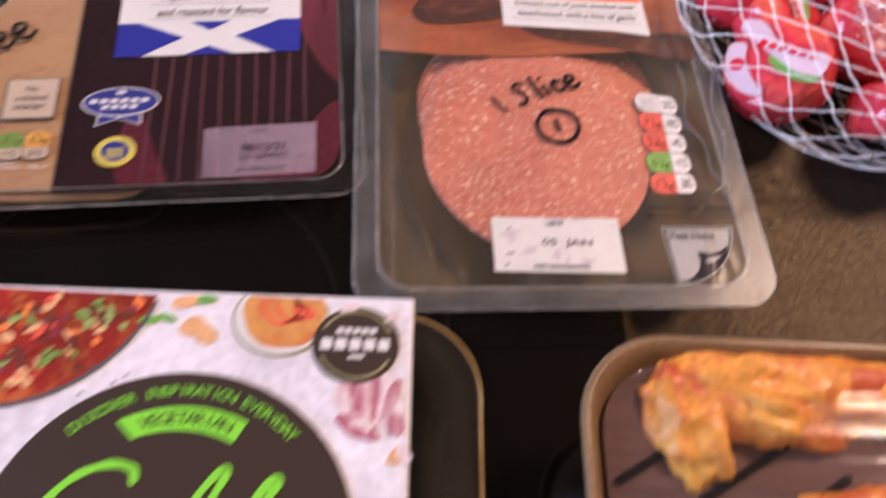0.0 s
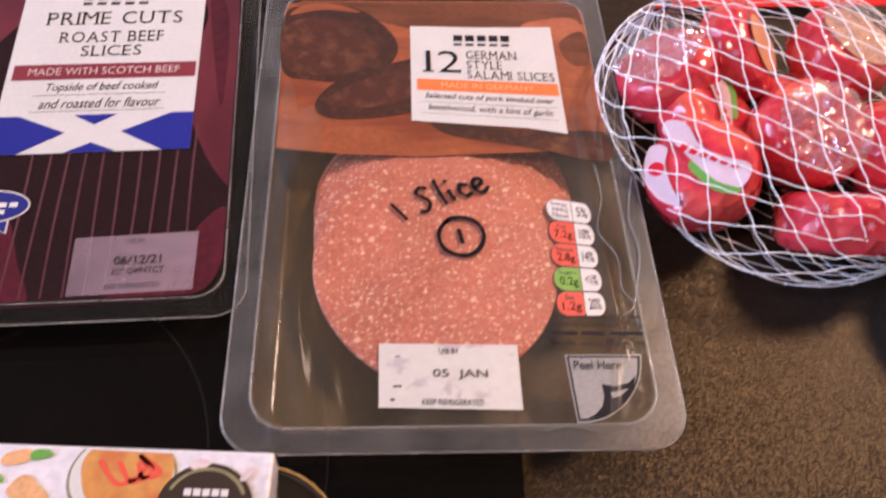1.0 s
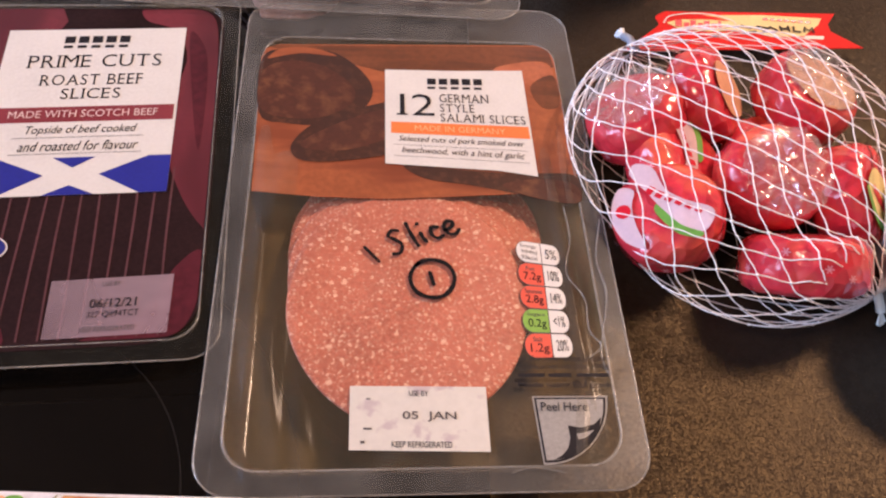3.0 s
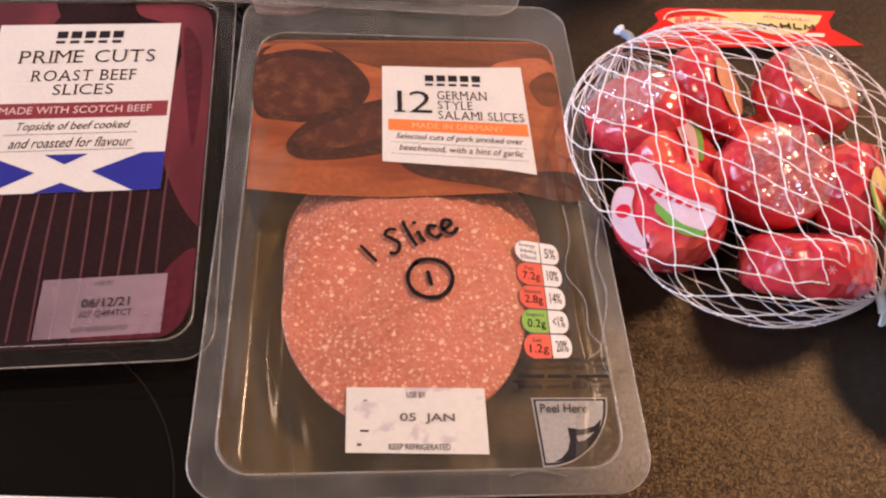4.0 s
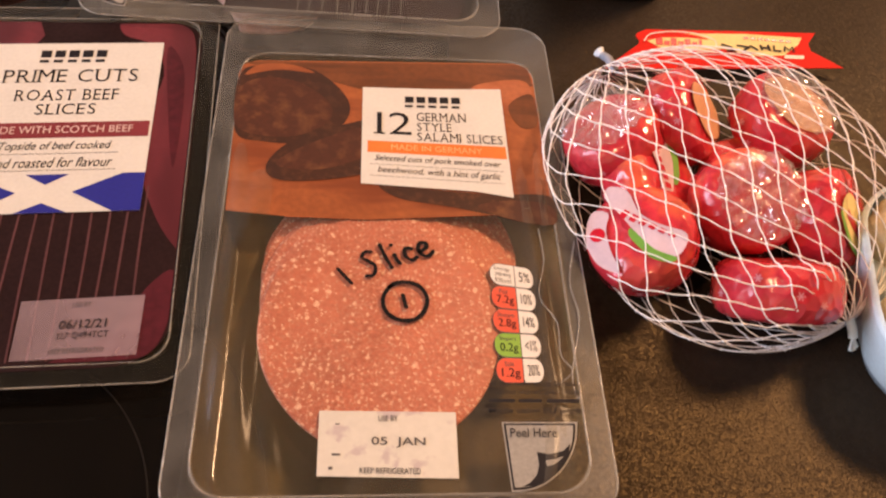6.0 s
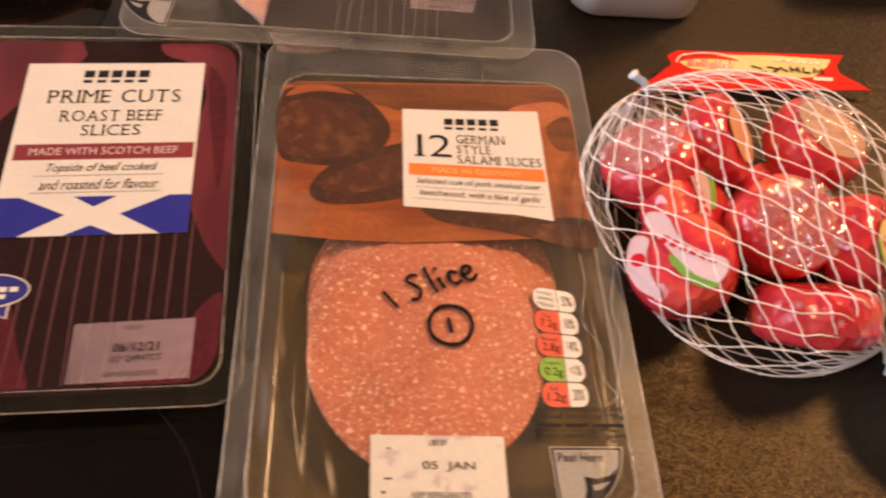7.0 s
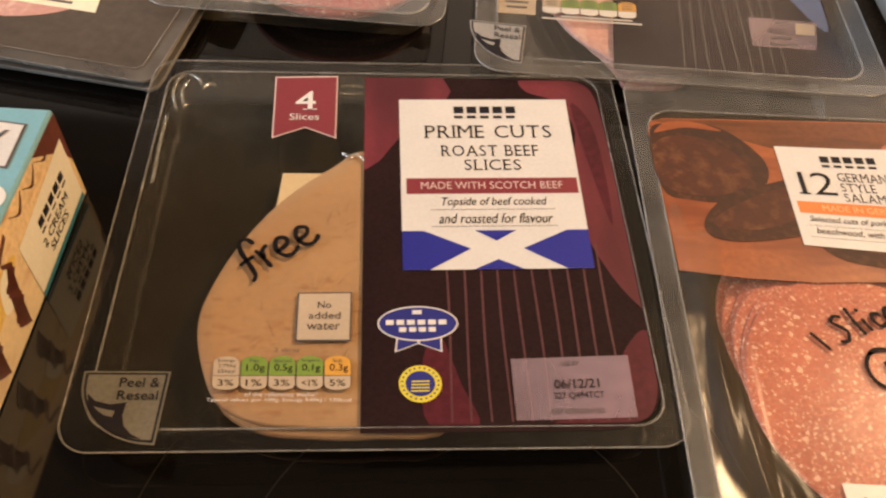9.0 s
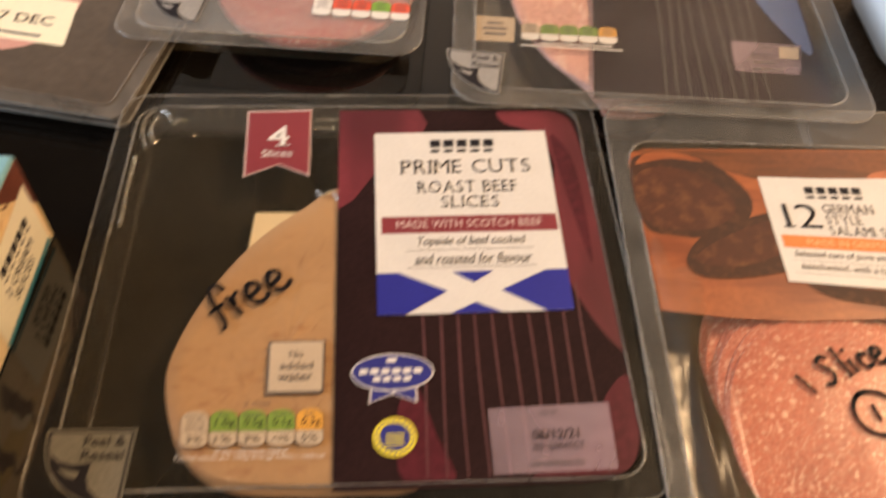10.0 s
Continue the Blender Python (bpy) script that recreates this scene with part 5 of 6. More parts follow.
def side_shape(name, pts, mat, lift, parent, label=""):
    """A print on the long side: pts are (mm along from the far end, height in mm)."""
    bm = bmesh.new()
    f = bm.faces.new([bm.verts.new((lift * MM, -s * MM, h * MM)) for s, h in pts])
    bm.normal_update()
    if f.normal.x < 0:
        f.normal_flip()
    return part(name, tidy(bm), mat, parent, label)


def side_words(body, s0, h0, s1, h1, mat, parent, lift=0.7):
    """Words that read along the side, from the near end towards the far end."""
    co, faces, _ = glyphs(body)
    pts = [(lift * MM, -(s0 + (s1 - s0) * a) * MM, (h0 + (h1 - h0) * b) * MM) for a, b in co]
    bm = add_mesh(bmesh.new(), pts, faces)
    bmesh.ops.recalc_face_normals(bm, faces=bm.faces[:])
    return part("lettering", bm, mat, parent)


picture = side_shape("side_picture", [(1, 1), (1, 44), (174, 44), (174, 1)], PASTRY, 0.2, pastry_box, "picture of iced pastry slices")
side_shape("dark_backdrop_print", [(1, 20), (1, 44), (24, 44), (12, 34), (5, 26)], CHOC, 0.35, picture)
side_shape("custard_print", smooth_loop([(56, 30), (72, 34), (90, 30), (104, 20), (90, 18), (70, 22)], 5), CUSTARD, 0.35, picture)
for k in range(5):
    s0 = 56 + 21 * k
    zig = smooth_loop([(s0, 40), (s0 + 9, 35), (s0 + 3, 28), (s0 + 13, 24), (s0 + 6, 16), (s0 + 16, 11), (s0 + 9, 4)], 5, False)
    side_shape("chocolate_icing_print", [(a, b + 1.2) for a, b in zig] + [(a, b - 1.2) for a, b in reversed(zig)], CHOC, 0.4, picture)
    if k < 3:
        side_shape("cream_filling_print", smooth_loop([(s0 + 6, 32), (s0 + 14, 30), (s0 + 18, 20), (s0 + 12, 18), (s0 + 9, 25)], 4), CUSTARD if k % 2 else BOX_CREAM, 0.37, picture)
for k in range(3):
    side_shape("chocolate_icing_print", smooth_loop([(12 + 13 * k, 43), (18 + 13 * k, 38), (24 + 13 * k, 42), (22 + 13 * k, 40), (17 + 13 * k, 36.5)], 4), CHOC, 0.4, picture)
lab = side_shape("name_print", [(4, 2), (4, 34), (53, 29), (53, 0.6)], BOX_CREAM, 0.45, pastry_box, "cream panel with dark lettering")
side_shape("teal_band", [(4, 2), (4, 4.5), (53, 3.0), (53, 0.6)], TEAL, 0.6, lab)
side_words("2 CREAM", 40, 13, 15, 17, INK, lab)
side_words("SLICES", 37, 7.5, 19, 11.5, INK, lab)
for a, b, c, d in (*[(12 + 5.4 * i, 21.5, 16.2 + 5.4 * i, 25.2) for i in range(5)], *[(12 + 5.6 * i, 19, 15.6 + 5.6 * i, 20) for i in range(5)]):
    side_shape("print_block", [(a, b), (a, d), (c, d), (c, b)], INK, 0.6, lab)
S = Sheet(pastry_box, BH - 3.0)
vq = [(-346, 52), (-311.5, 50), (-310, 28), (-344, 29)]
v1 = S.shape("claim_print", vq, INK_GREY, 0.2, None, "pale square claim print")
S.shape("claim_field", S.sub(vq, 0.03, 0.04, 0.97, 0.96), LABEL_WHITE, 0.35, v1)
S.words("V", vq, (0.55, 0.2, 0.85, 0.6), INK_GREY, v1, 0.5)
S.shape("nutrition_light", ellipse(-314, 14, 9, 7), PRINT_WHITE, 0.3)

# ---- vegetarian ready meal at the front ----
GZ = 37.0
meal = thing("ready_meal", pose(-0.14, -0.155, 0.003, 0, 0, 1.0), "ready meal with printed card sleeve over black tray", "ready meal")
GZL = GZ - 3
S = Sheet(meal, GZL)
part("card_sleeve", box_bm(-0.092, -0.068, 0.002, 0.0905, 0.0655, GZL * MM, 0.0009, 2), CARD_WHITE, meal, "white card sleeve with food picture")
body = loft_bm([ring(219, 127, 24, 24), ring(222, 131, 26, 23), ring(222, 131, 26, 21.5), ring(210, 120, 22, 21), ring(198, 110, 20, 8), ring(188, 100, 18, 0.2)], True)
part("tray", tidy(body), BLACK_TRAY, meal, "black plastic tray", True)
part("lid_film", tidy(flat_bm(round_rect(217, 126, 24), 24.2)), FILM, meal, "clear lid film")
# Rim tube whose amber colour paints the warm reflection along the edge.
bm = bmesh.new()
line = [Vector(p) / MM for p in ring(222, 131, 26, 22.6, 10)]
tube(bm, line + line[:1], 0.55, 6)
part("rim_edge", bm, AMBER, meal, "tray edge coloured amber for its warm glint", True)
S.shape("stew_picture", below(ellipse(-170, -84, 44, 44, 48), -91.2), STEW, 0.2, None, "picture of red bean stew")
S.pen("bowl_edge_print", [[(-170 + 44.6 * math.cos(radians(a)), -84 + 44.6 * math.sin(radians(a))) for a in range(-100, -11, 4)]], 1.2, INK_GREY, 0.45)
rnd = random.Random(9)
made = 0
while made < 130:
    x, y = rnd.uniform(-178, -128), rnd.uniform(-128, -93.5)
    if math.hypot(x + 170, y + 84) > 41.5:
        continue
    m = rnd.choice((STEW, STEW, BAND_RED, LIGHT_RED, CHOC, CHOC, ORANGE, NUT, HERB))
    big = 0.6 if m is HERB else 1.0
    S.shape("bean_print", ellipse(x, y, big * rnd.uniform(1.0, 3.2), big * rnd.uniform(0.7, 1.8), 12, rnd.uniform(0, 3), 0.35, made), m, 0.3 + 0.002 * made)
    made += 1
for gx, gy in ((-163, -101), (-146, -100), (-140, -97), (-150, -113)):
    for k in range(5):
        S.shape("herb_print", ellipse(gx + rnd.uniform(-3.5, 3.5), gy + rnd.uniform(-2.5, 2.5), 1.9, 0.9, 10, rnd.uniform(0, 3), 0.3, k), HERB, 0.52 + 0.004 * k)
dip = S.shape("dip_bowl_print", below(ellipse(-89.5, -97, 14.2, 12.5, 40), -89.8), OLIVE, 0.2, None, "picture of orange dip in a bowl")
S.shape("dip_rim_print", below(ellipse(-89.5, -96.7, 13.5, 11.8, 40), -89.9), LABEL_WHITE, 0.28, dip)
S.shape("dip_print", below(ellipse(-88.5, -96, 12, 10.6, 40, 0, 0.1, 3), -90.0), DIP, 0.36, dip)
for k in range(3):
    S.pen("dip_swirl", [smooth_loop([(-96 + 5 * k, -93), (-90 + 3 * k, -99 + k), (-84 + 2 * k, -95), (-86, -91)], 5, False)], 1.3, LIGHT_RED, 0.45, dip)
badge = S.shape("round_badge", ellipse(-66.8, -104.3, 12.6, 12.2, 44), DARK_DISC, 0.45, None, "black round award badge")
for k, (m, r0) in enumerate(((OLIVE, 10.6),)):
    for a0, a1 in ((25, 155), (205, 335)):
        S.pen("badge_arc", [[(-66.8 + r0 * math.cos(radians(a)), -104.3 + r0 * math.sin(radians(a))) for a in range(a0, a1, 8)]], 0.9, m, 0.6, badge)
bq = [(-79, -98), (-55, -97.5), (-54.5, -111), (-78.5, -111.5)]
S.bars(bq, [(0.08 + 0.172 * i, 0.36, 0.21 + 0.172 * i, 0.62) for i in range(5)] + [(0.26 + 0.1 * i, 0.1, 0.34 + 0.1 * i, 0.24) for i in range(5)] + [(0.42, 0.74, 0.6, 0.82)], PRINT_WHITE, badge, 0.65)
for i, (x, y, rx, ry, t, m) in enumerate(((-114, -101, 4, 3, 0.4, NUT), (-110.5, -103.5, 3.6, 2.8, -0.8, NUT), (-118, -93, 4, 2, 0.3, NUT), (-127, -99.5, 3.2, 1.6, 0.2, LEAF_GREEN), (-122, -98.6, 2.6, 1.2, -0.4, LEAF_GREEN), (-112, -92, 3, 1.5, 0.1, LEAF_GREEN),
                                          (-61, -120.5, 9.5, 8.6, 0.1, GARLIC), (-65.5, -119.5, 2.6, 7.2, 0.35, CLOVE), (-60.5, -119.5, 1.6, 8.0, 0.0, CLOVE), (-55.8, -120.5, 1.8, 7.0, -0.3, CLOVE), (-58.4, -121.5, 0.9, 7.4, -0.1, GARLIC),
                                          (-64.5, -129.3, 6.2, 3.0, -0.4, CLOVE), (-63.4, -128.4, 3.4, 1.2, -0.4, GARLIC), (-54.2, -128, 2.6, 3.6, 0.3, CLOVE), (-61.5, -111.5, 1.0, 3.4, 0.2, GARLIC), (-53, -137, 3.4, 2.2, 0.6, NUT), (-51.3, -136.4, 1.8, 2.6, 0.6, GARLIC), (-70, -92.5, 3, 1.4, 0.2, GARLIC), (-57, -94.5, 2.4, 1.2, 0.9, GARLIC))):
    S.shape("ingredient_print", ellipse(x, y, rx, ry, 20, t, 0.25, i), m, 0.3 + 0.01 * i)
for i in range(9):
    S.shape("crumb_print", ellipse(-150 + rnd.uniform(-6, 26), -124 + rnd.uniform(-12, 10), 0.7, 0.45, 8, rnd.uniform(0, 3)), INK_GREY, 0.3)
disc = S.shape("dark_disc_print", ellipse(-110.5, -163, 48, 47.5, 96), DARK_DISC, 0.5, None, "dark brown disc with lime lettering")


def arc_words(body, cx, cy, r, a0, a1, size, mat, lift, parent):
    """Words along an arc, letter by letter."""
    bm = bmesh.new()
    n = len(body)
    for i, ch in enumerate(body):
        if ch == " ":
            continue
        a = radians(a0 + (a1 - a0) * (i + 0.5) / n)
        co, faces, ratio = glyphs(ch)
        w = size * min(ratio, 0.95)
        pts = []
        for x, y in co:
            u, v = (x - 0.5) * w, y * size + r
            p = S.loc((cx + v * math.cos(a) + u * math.sin(a), cy + v * math.sin(a) - u * math.cos(a)))
            pts.append((p[0] * MM, p[1] * MM, (S.z + lift) * MM))
        add_mesh(bm, pts, faces)
    return part("lettering", bm, mat, parent)


arc_words("DISCOVER INSPIRATION EVERYDAY", -110.5, -163, 40.6, 136, 45, 3.0, LIME, 0.65, disc)
banner = [(-110.5 + r * math.cos(radians(a)), -163 + r * math.sin(radians(a))) for r, aa in ((37.4, range(120, 61, -4)), (30.6, range(64, 119, 4))) for a in aa]
ban = S.shape("lime_banner", banner, LIME, 0.62, disc)
arc_words("VEGETARIAN", -110.5, -163, 32.3, 111, 69, 3.6, DARK_DISC, 0.75, disc)
swash = [smooth_loop([(-121, -147), (-122, -143.5), (-128, -142.5), (-136, -146), (-142, -153), (-144, -160), (-138, -165), (-128, -161)], 5, False), smooth_loop([(-104, -160), (-100, -150), (-97.5, -144), (-99, -143), (-104, -150), (-108, -160)], 5, False), smooth_loop([(-91, -160), (-86, -150), (-83.5, -145.5), (-85.5, -145), (-90, -152), (-93, -161)], 5, False),
         smooth_loop([(-118, -154), (-122, -158), (-118, -163), (-113, -158), (-117, -154)], 5, False), smooth_loop([(-76, -152), (-80, -156), (-76, -162), (-72, -156)], 5, False)]
S.pen("swash_print", swash, 2.2, LIME, 0.7, disc)

# ---- chicken tray at the front ----
CZ = 42.0
chicken = thing("chicken_tray", pose(0.082, -0.167, 0.0, 0, 0, 0.5), "brown plastic tray of spiced orange chicken under film", "ready meal")
body = loft_bm([ring(168, 136, 26, CZ - 1.2), ring(170, 138, 27, CZ - 0.6), ring(168, 136, 26, CZ), ring(164.5, 132.5, 25, CZ - 0.3), ring(161, 129, 24, CZ - 3), ring(136, 104, 16, 4), ring(130, 98, 14, 0.4)], True)
part("tray", tidy(body), BROWN_TRAY, chicken, "glossy brown plastic tray", True)
part("wood_print", tidy(flat_bm(round_rect(156, 124, 22), CZ - 5.5, 0.6)), PLANK, chicken, "dark wood plank print")
for k in range(6):
    y = -66 + 18.5 * k
    bm = bmesh.new()
    ribbon_bm([(-75.5 + 8 * t, min(58, y + 5.0 * t)) for t in range(9)], 2.4, CZ - 4.7, bm)
    part("plank_gap", bm, BLACK_GAP, chicken)


def lump_bm(rx, ry, rz, seed, detail=4, rough=0.35, cut=-0.35):
    """An uneven lump of meat with a flattened base."""
    bm = bmesh.new()
    bmesh.ops.create_icosphere(bm, subdivisions=detail, radius=1)
    for v in bm.verts:
        d = v.co.normalized()
        k = 1 + rough * noise.fractal(d * 1.7 + Vector((seed, 0, seed * 2)), 1.0, 2.0, 4) + 0.07 * noise.noise(d * 9 + Vector((seed, seed, 0))) + 0.035 * noise.noise(d * 22 + Vector((0, seed, seed)))
        c = d * k
        c.z = max(c.z, cut)
        v.co = (c.x * rx * MM, c.y * ry * MM, c.z * rz * MM)
    return bm


for i, (x, y, rx, ry, rz, t) in enumerate(((-26, 53, 37, 13, 11, 0.0), (-54, 44, 11, 18, 10, 0.25), (26, 53, 32, 13, 10, 0.05), (-12, 9, 34, 19, 11, 0.3), (-30, 47, 20, 9, 12, -0.3), (36, 12, 28, 20, 10, 0.0), (-18, -34, 26, 18, 9, 0.4), (42, -36, 26, 18, 9, 0.2))):
    ob = part("chicken_piece", lump_bm(rx, ry, rz, 3.1 * i + 1), CHICKEN, chicken, "orange spiced chicken piece", True)
    ob.matrix_local = pose(x * MM, y * MM, (CZ - 6.5) * MM, 0, 0, math.degrees(t))
bm = bmesh.new()
grid = []
for j in range(25):
    row = []
    for i in range(31):
        x, y = -77 + 154 * i / 30, -61 + 122 * j / 24
        fx, fy = max(0, abs(x) - 56), max(0, abs(y) - 40)
        d = math.hypot(fx, fy)
        if d > 21:
            x = math.copysign(abs(x) - fx * (1 - 21 / d), x)
            y = math.copysign(abs(y) - fy * (1 - 21 / d), y)
        e = min(1, (77 - abs(x)) / 12, (61 - abs(y)) / 12)
        z = CZ + 0.3 + max(0, e) * (2.6 + 0.5 * math.sin(y * 0.55 + 0.012 * x) + 0.35 * noise.noise((x * 0.03, y * 0.1, 0)))
        row.append(bm.verts.new((x * MM, y * MM, z * MM)))
    grid.append(row)
for a, b in zip(grid, grid[1:]):
    for i in range(30):
        bm.faces.new((a[i], a[i + 1], b[i + 1], b[i]))
part("lid_film", bm, clear("tight_film", (0.97, 0.95, 0.92), 0.012, 0.09, 0.12, 40, (0.3, 3, 1), low=0.016), chicken, "tight glossy film with ridges", True)

# ---- net bag of wrapped round cheeses ----
BAG = Matrix.LocRotScale((0.1275, 0.0645, 0), Euler((0, 0, math.atan2(-0.838, 0.545))), None)
bag = thing("net_bag", BAG, "white plastic net bag holding small red wrapped cheeses", "net bag")
HALF_A, HALF_P, HALF_Z = 71.0, 70.5, 24.0


CHEESES = (
    ((89.5, 32, 22, 24, -14, -42, "brand", 1, 20.8, 22), "small round cheese, red wrapper with white wavy band"),
    ((139.5, 15.5, 20.5, -50, 4, 6, "", 2, 23.5, 22), "small round cheese on edge, red wrapper with snowflakes"),
    ((131, 51, 27, 24, -8, 30, "crinkle", 3, 21, 23), "small round cheese, red wrapper with gathered clear top"),
    ((113, 97, 25, 18, 46, 14, "peach", 4, 21, 20), "small round cheese on edge, red wrapper with peach reflection"),
    ((157, 100, 25, -4, 12, -20, "gathered", 5, 21.5, 22), "small round cheese, red wrapper with peach reflection"),
    ((83, 84, 22, -26, -20, 40, "crinkle", 6, 20.5, 22), "small round cheese in red printed wrapper"),
    ((165, 49, 23, 10, 48, -10, "yellow", 7, 20.5, 22), "small round cheese, red wrapper with yellow patch"),
    ((98, 62, 16, 24, -10, 100, "brand", 8, 20, 22), "small round cheese, red wrapper with white wavy band"),
    ((141, 74, 13, -4, 3, 10, "", 9, 20, 22), "small round cheese in red printed wrapper"),
)
GRID_X, GRID_Y = np.arange(40.0, 215.0), np.arange(-25.0, 150.0)


def cheese_tops():
    """Height of a net stretched over the cheeses, on a grid of the plan."""
    gx, gy = np.meshgrid(GRID_X, GRID_Y, indexing="ij")
    tops = np.zeros_like(gx)
    for (x, y, z, tx, ty, turn, face, seed, r, h), words in CHEESES:
        inv = np.array(pose(0, 0, 0, tx, ty, turn).to_3x3().inverted())
        for level in np.arange(1.0, 62.0):
            d = np.stack((gx - x, gy - y, np.full_like(gx, level - z)), -1) @ inv.T
            inside = (np.hypot(d[..., 0], d[..., 1]) / (r + 1.2)) ** 4 + np.abs(d[..., 2] / (h / 2 + (4.5 if face in ("crinkle", "gathered") else 1.6))) ** 4 < 1
            tops[inside] = np.maximum(tops[inside], level)
    skirt = tops.copy()
    for turn in range(24):
        for shift in (1, -1):
            for axis in (0, 1):
                skirt = np.maximum(skirt, np.roll(skirt, shift, axis) - 1.25)
    for turn in range(4):
        skirt = sum(np.roll(skirt, (a, b), (0, 1)) for a in (-2, 0, 2) for b in (-2, 0, 2)) / 9
    return np.maximum(skirt, tops)


TOPS = cheese_tops()


def bag_point(t, phi):
    """Place on the bag: t from -1 at the knot to 1 at the tail, phi round its axis (mm)."""
    s = max(0.0, 1 - abs(t) ** 2.6) ** (1 / 2.1)
    k = 0.06 * noise.noise((t * 2.2, math.cos(phi) * 1.3, math.sin(phi) * 1.3))
    y, z = math.cos(phi), math.sin(phi)
    sq = 1 / (abs(y) ** 2.4 + abs(z) ** 2.4) ** (1 / 2.4)
    yy = HALF_P * s * y * sq * (1 + k)
    zz = HALF_Z * (0.25 + 0.75 * s) * s ** 0.35 * z * sq * (1 + k * 0.5)
    mid = 23.6 + (4 * t * t if t < 0 else -5 * t * t)
    return Vector((HALF_A * t, yy + (1 + 9 * t * t * t if t < 0 else 1 - 3.5 * t), max(0.6, mid + zz)))


THREADS, ROWS_OF_MESH = 24, 17


def even_angles(steps=720):
    """Angles round the bag's section, and the share of its girth at each."""
    pts, total, out = [], 0.0, []
    for k in range(steps + 1):
        a = 2 * math.pi * k / steps
        y, z = math.cos(a), math.sin(a)
        q = 1 / (abs(y) ** 2.4 + abs(z) ** 2.4) ** (1 / 2.4)
        pts.append(Vector((HALF_P * y * q, HALF_Z * z * q)))
        total += (pts[-1] - pts[-2]).length if k else 0.0
        out.append((total, a))
    return [s / total for s, a in out], [a for s, a in out]


GIRTH, ANGLES = even_angles()


def net_point(row_pos, turns):
    """A place on the net: row_pos counts mesh rows from the knot, turns counts threads round the bag."""
    w = 2 * row_pos / ROWS_OF_MESH - 1
    t = 0.9994 * (0.4 * w + 0.6 * math.sin(math.pi / 2 * w))
    phi = float(np.interp((turns / THREADS + 0.04) % 1.0, GIRTH, ANGLES))
    phi += 0.07 * noise.noise((t * 2.5, math.cos(phi) * 1.4, math.sin(phi) * 1.4))
    t += 0.012 * (1 - t * t) * noise.noise((math.cos(phi) * 2, math.sin(phi) * 2, t * 4 + 9))
    p = bag_point(t, phi)
    up = min(1.0, max(0.0, math.sin(phi) / 0.25)) * min(1.0, (1 - abs(t)) / 0.2)
    if up > 0:
        w = BAG @ (p * MM) / MM
        i, j = int(w.x - GRID_X[0]), int(w.y - GRID_Y[0])
        if 0 <= i < len(GRID_X) - 1 and 0 <= j < len(GRID_Y) - 1:
            a, b = w.x - GRID_X[i], w.y - GRID_Y[j]
            top = (TOPS[i, j] * (1 - a) + TOPS[i + 1, j] * a) * (1 - b) + (TOPS[i, j + 1] * (1 - a) + TOPS[i + 1, j + 1] * a) * b
            p.z += max(0.0, top + 0.8 - p.z) * up
    return p


bm = bmesh.new()
for fam in (1, -1):
    for i in range(THREADS):
        line = []
        for j in range(8 * ROWS_OF_MESH + 1):
            row_pos = j / 8
            zig = row_pos + 0.3 * math.sin(2 * math.pi * row_pos) / (2 * math.pi)
            line.append(net_point(row_pos, i + 0.5 * fam * zig))
        tube(bm, line, 0.29)
for i in range(THREADS):
    for k in range(1, ROWS_OF_MESH):
        made = bmesh.ops.create_icosphere(bm, subdivisions=1, radius=0.0007, matrix=Matrix.Translation(net_point(k, i + 0.5 * (k % 2)) * MM))
net = part("net", bm, NET, bag, "white knotted net threads", True)
bm = bmesh.new()
knot, tail = bag_point(-0.9994, 0), bag_point(0.9994, 0)
tube(bm, [knot + Vector((2.0, 0, 0)), knot + Vector((-2, 0.8, 0.3)), knot + Vector((-6, 2.4, 0)), knot + Vector((-11, 4.2, -3))], 1.9, 8)
part("tie", bm, material("grey_tie", (0.3, 0.31, 0.36), 0.35), bag, "grey crimped tie", True)
bm = bmesh.new()
for k in range(9):
    a = 2 * math.pi * k / 9
    tube(bm, [knot + Vector((-10.5, 4, -2.8)), knot + Vector((-13, 5 + 0.8 * math.cos(a), -4 + 0.8 * math.sin(a))), knot + Vector((-16, 6.4 + 2.2 * math.cos(a), -5.5 + 2.0 * math.sin(a)))], 0.8, 5)
part("tie_end", bm, CLIP, bag, "frayed white end", True)
bm = bmesh.new()
tube(bm, [tail + Vector((-1, 0, 0)), tail + Vector((3, -0.5, -3)), tail + Vector((5, -1, -5))], 1.8, 8)
part("tail_tie", bm, PALE_BLUE, bag, "pale crimped plastic tie", True)
bm = bmesh.new()
for k in range(9):
    a = -0.5 + k / 8
    tube(bm, [tail + Vector((4.6, -0.9, -4.6)), tail + Vector((8.5 - 1.5 * abs(a), -1.8 + 5.5 * a, -8.0 + 0.8 * math.sin(9 * a)))], 0.6, 4)
part("tail_end", bm, PALE_BLUE, bag, "frayed pale plastic end", True)


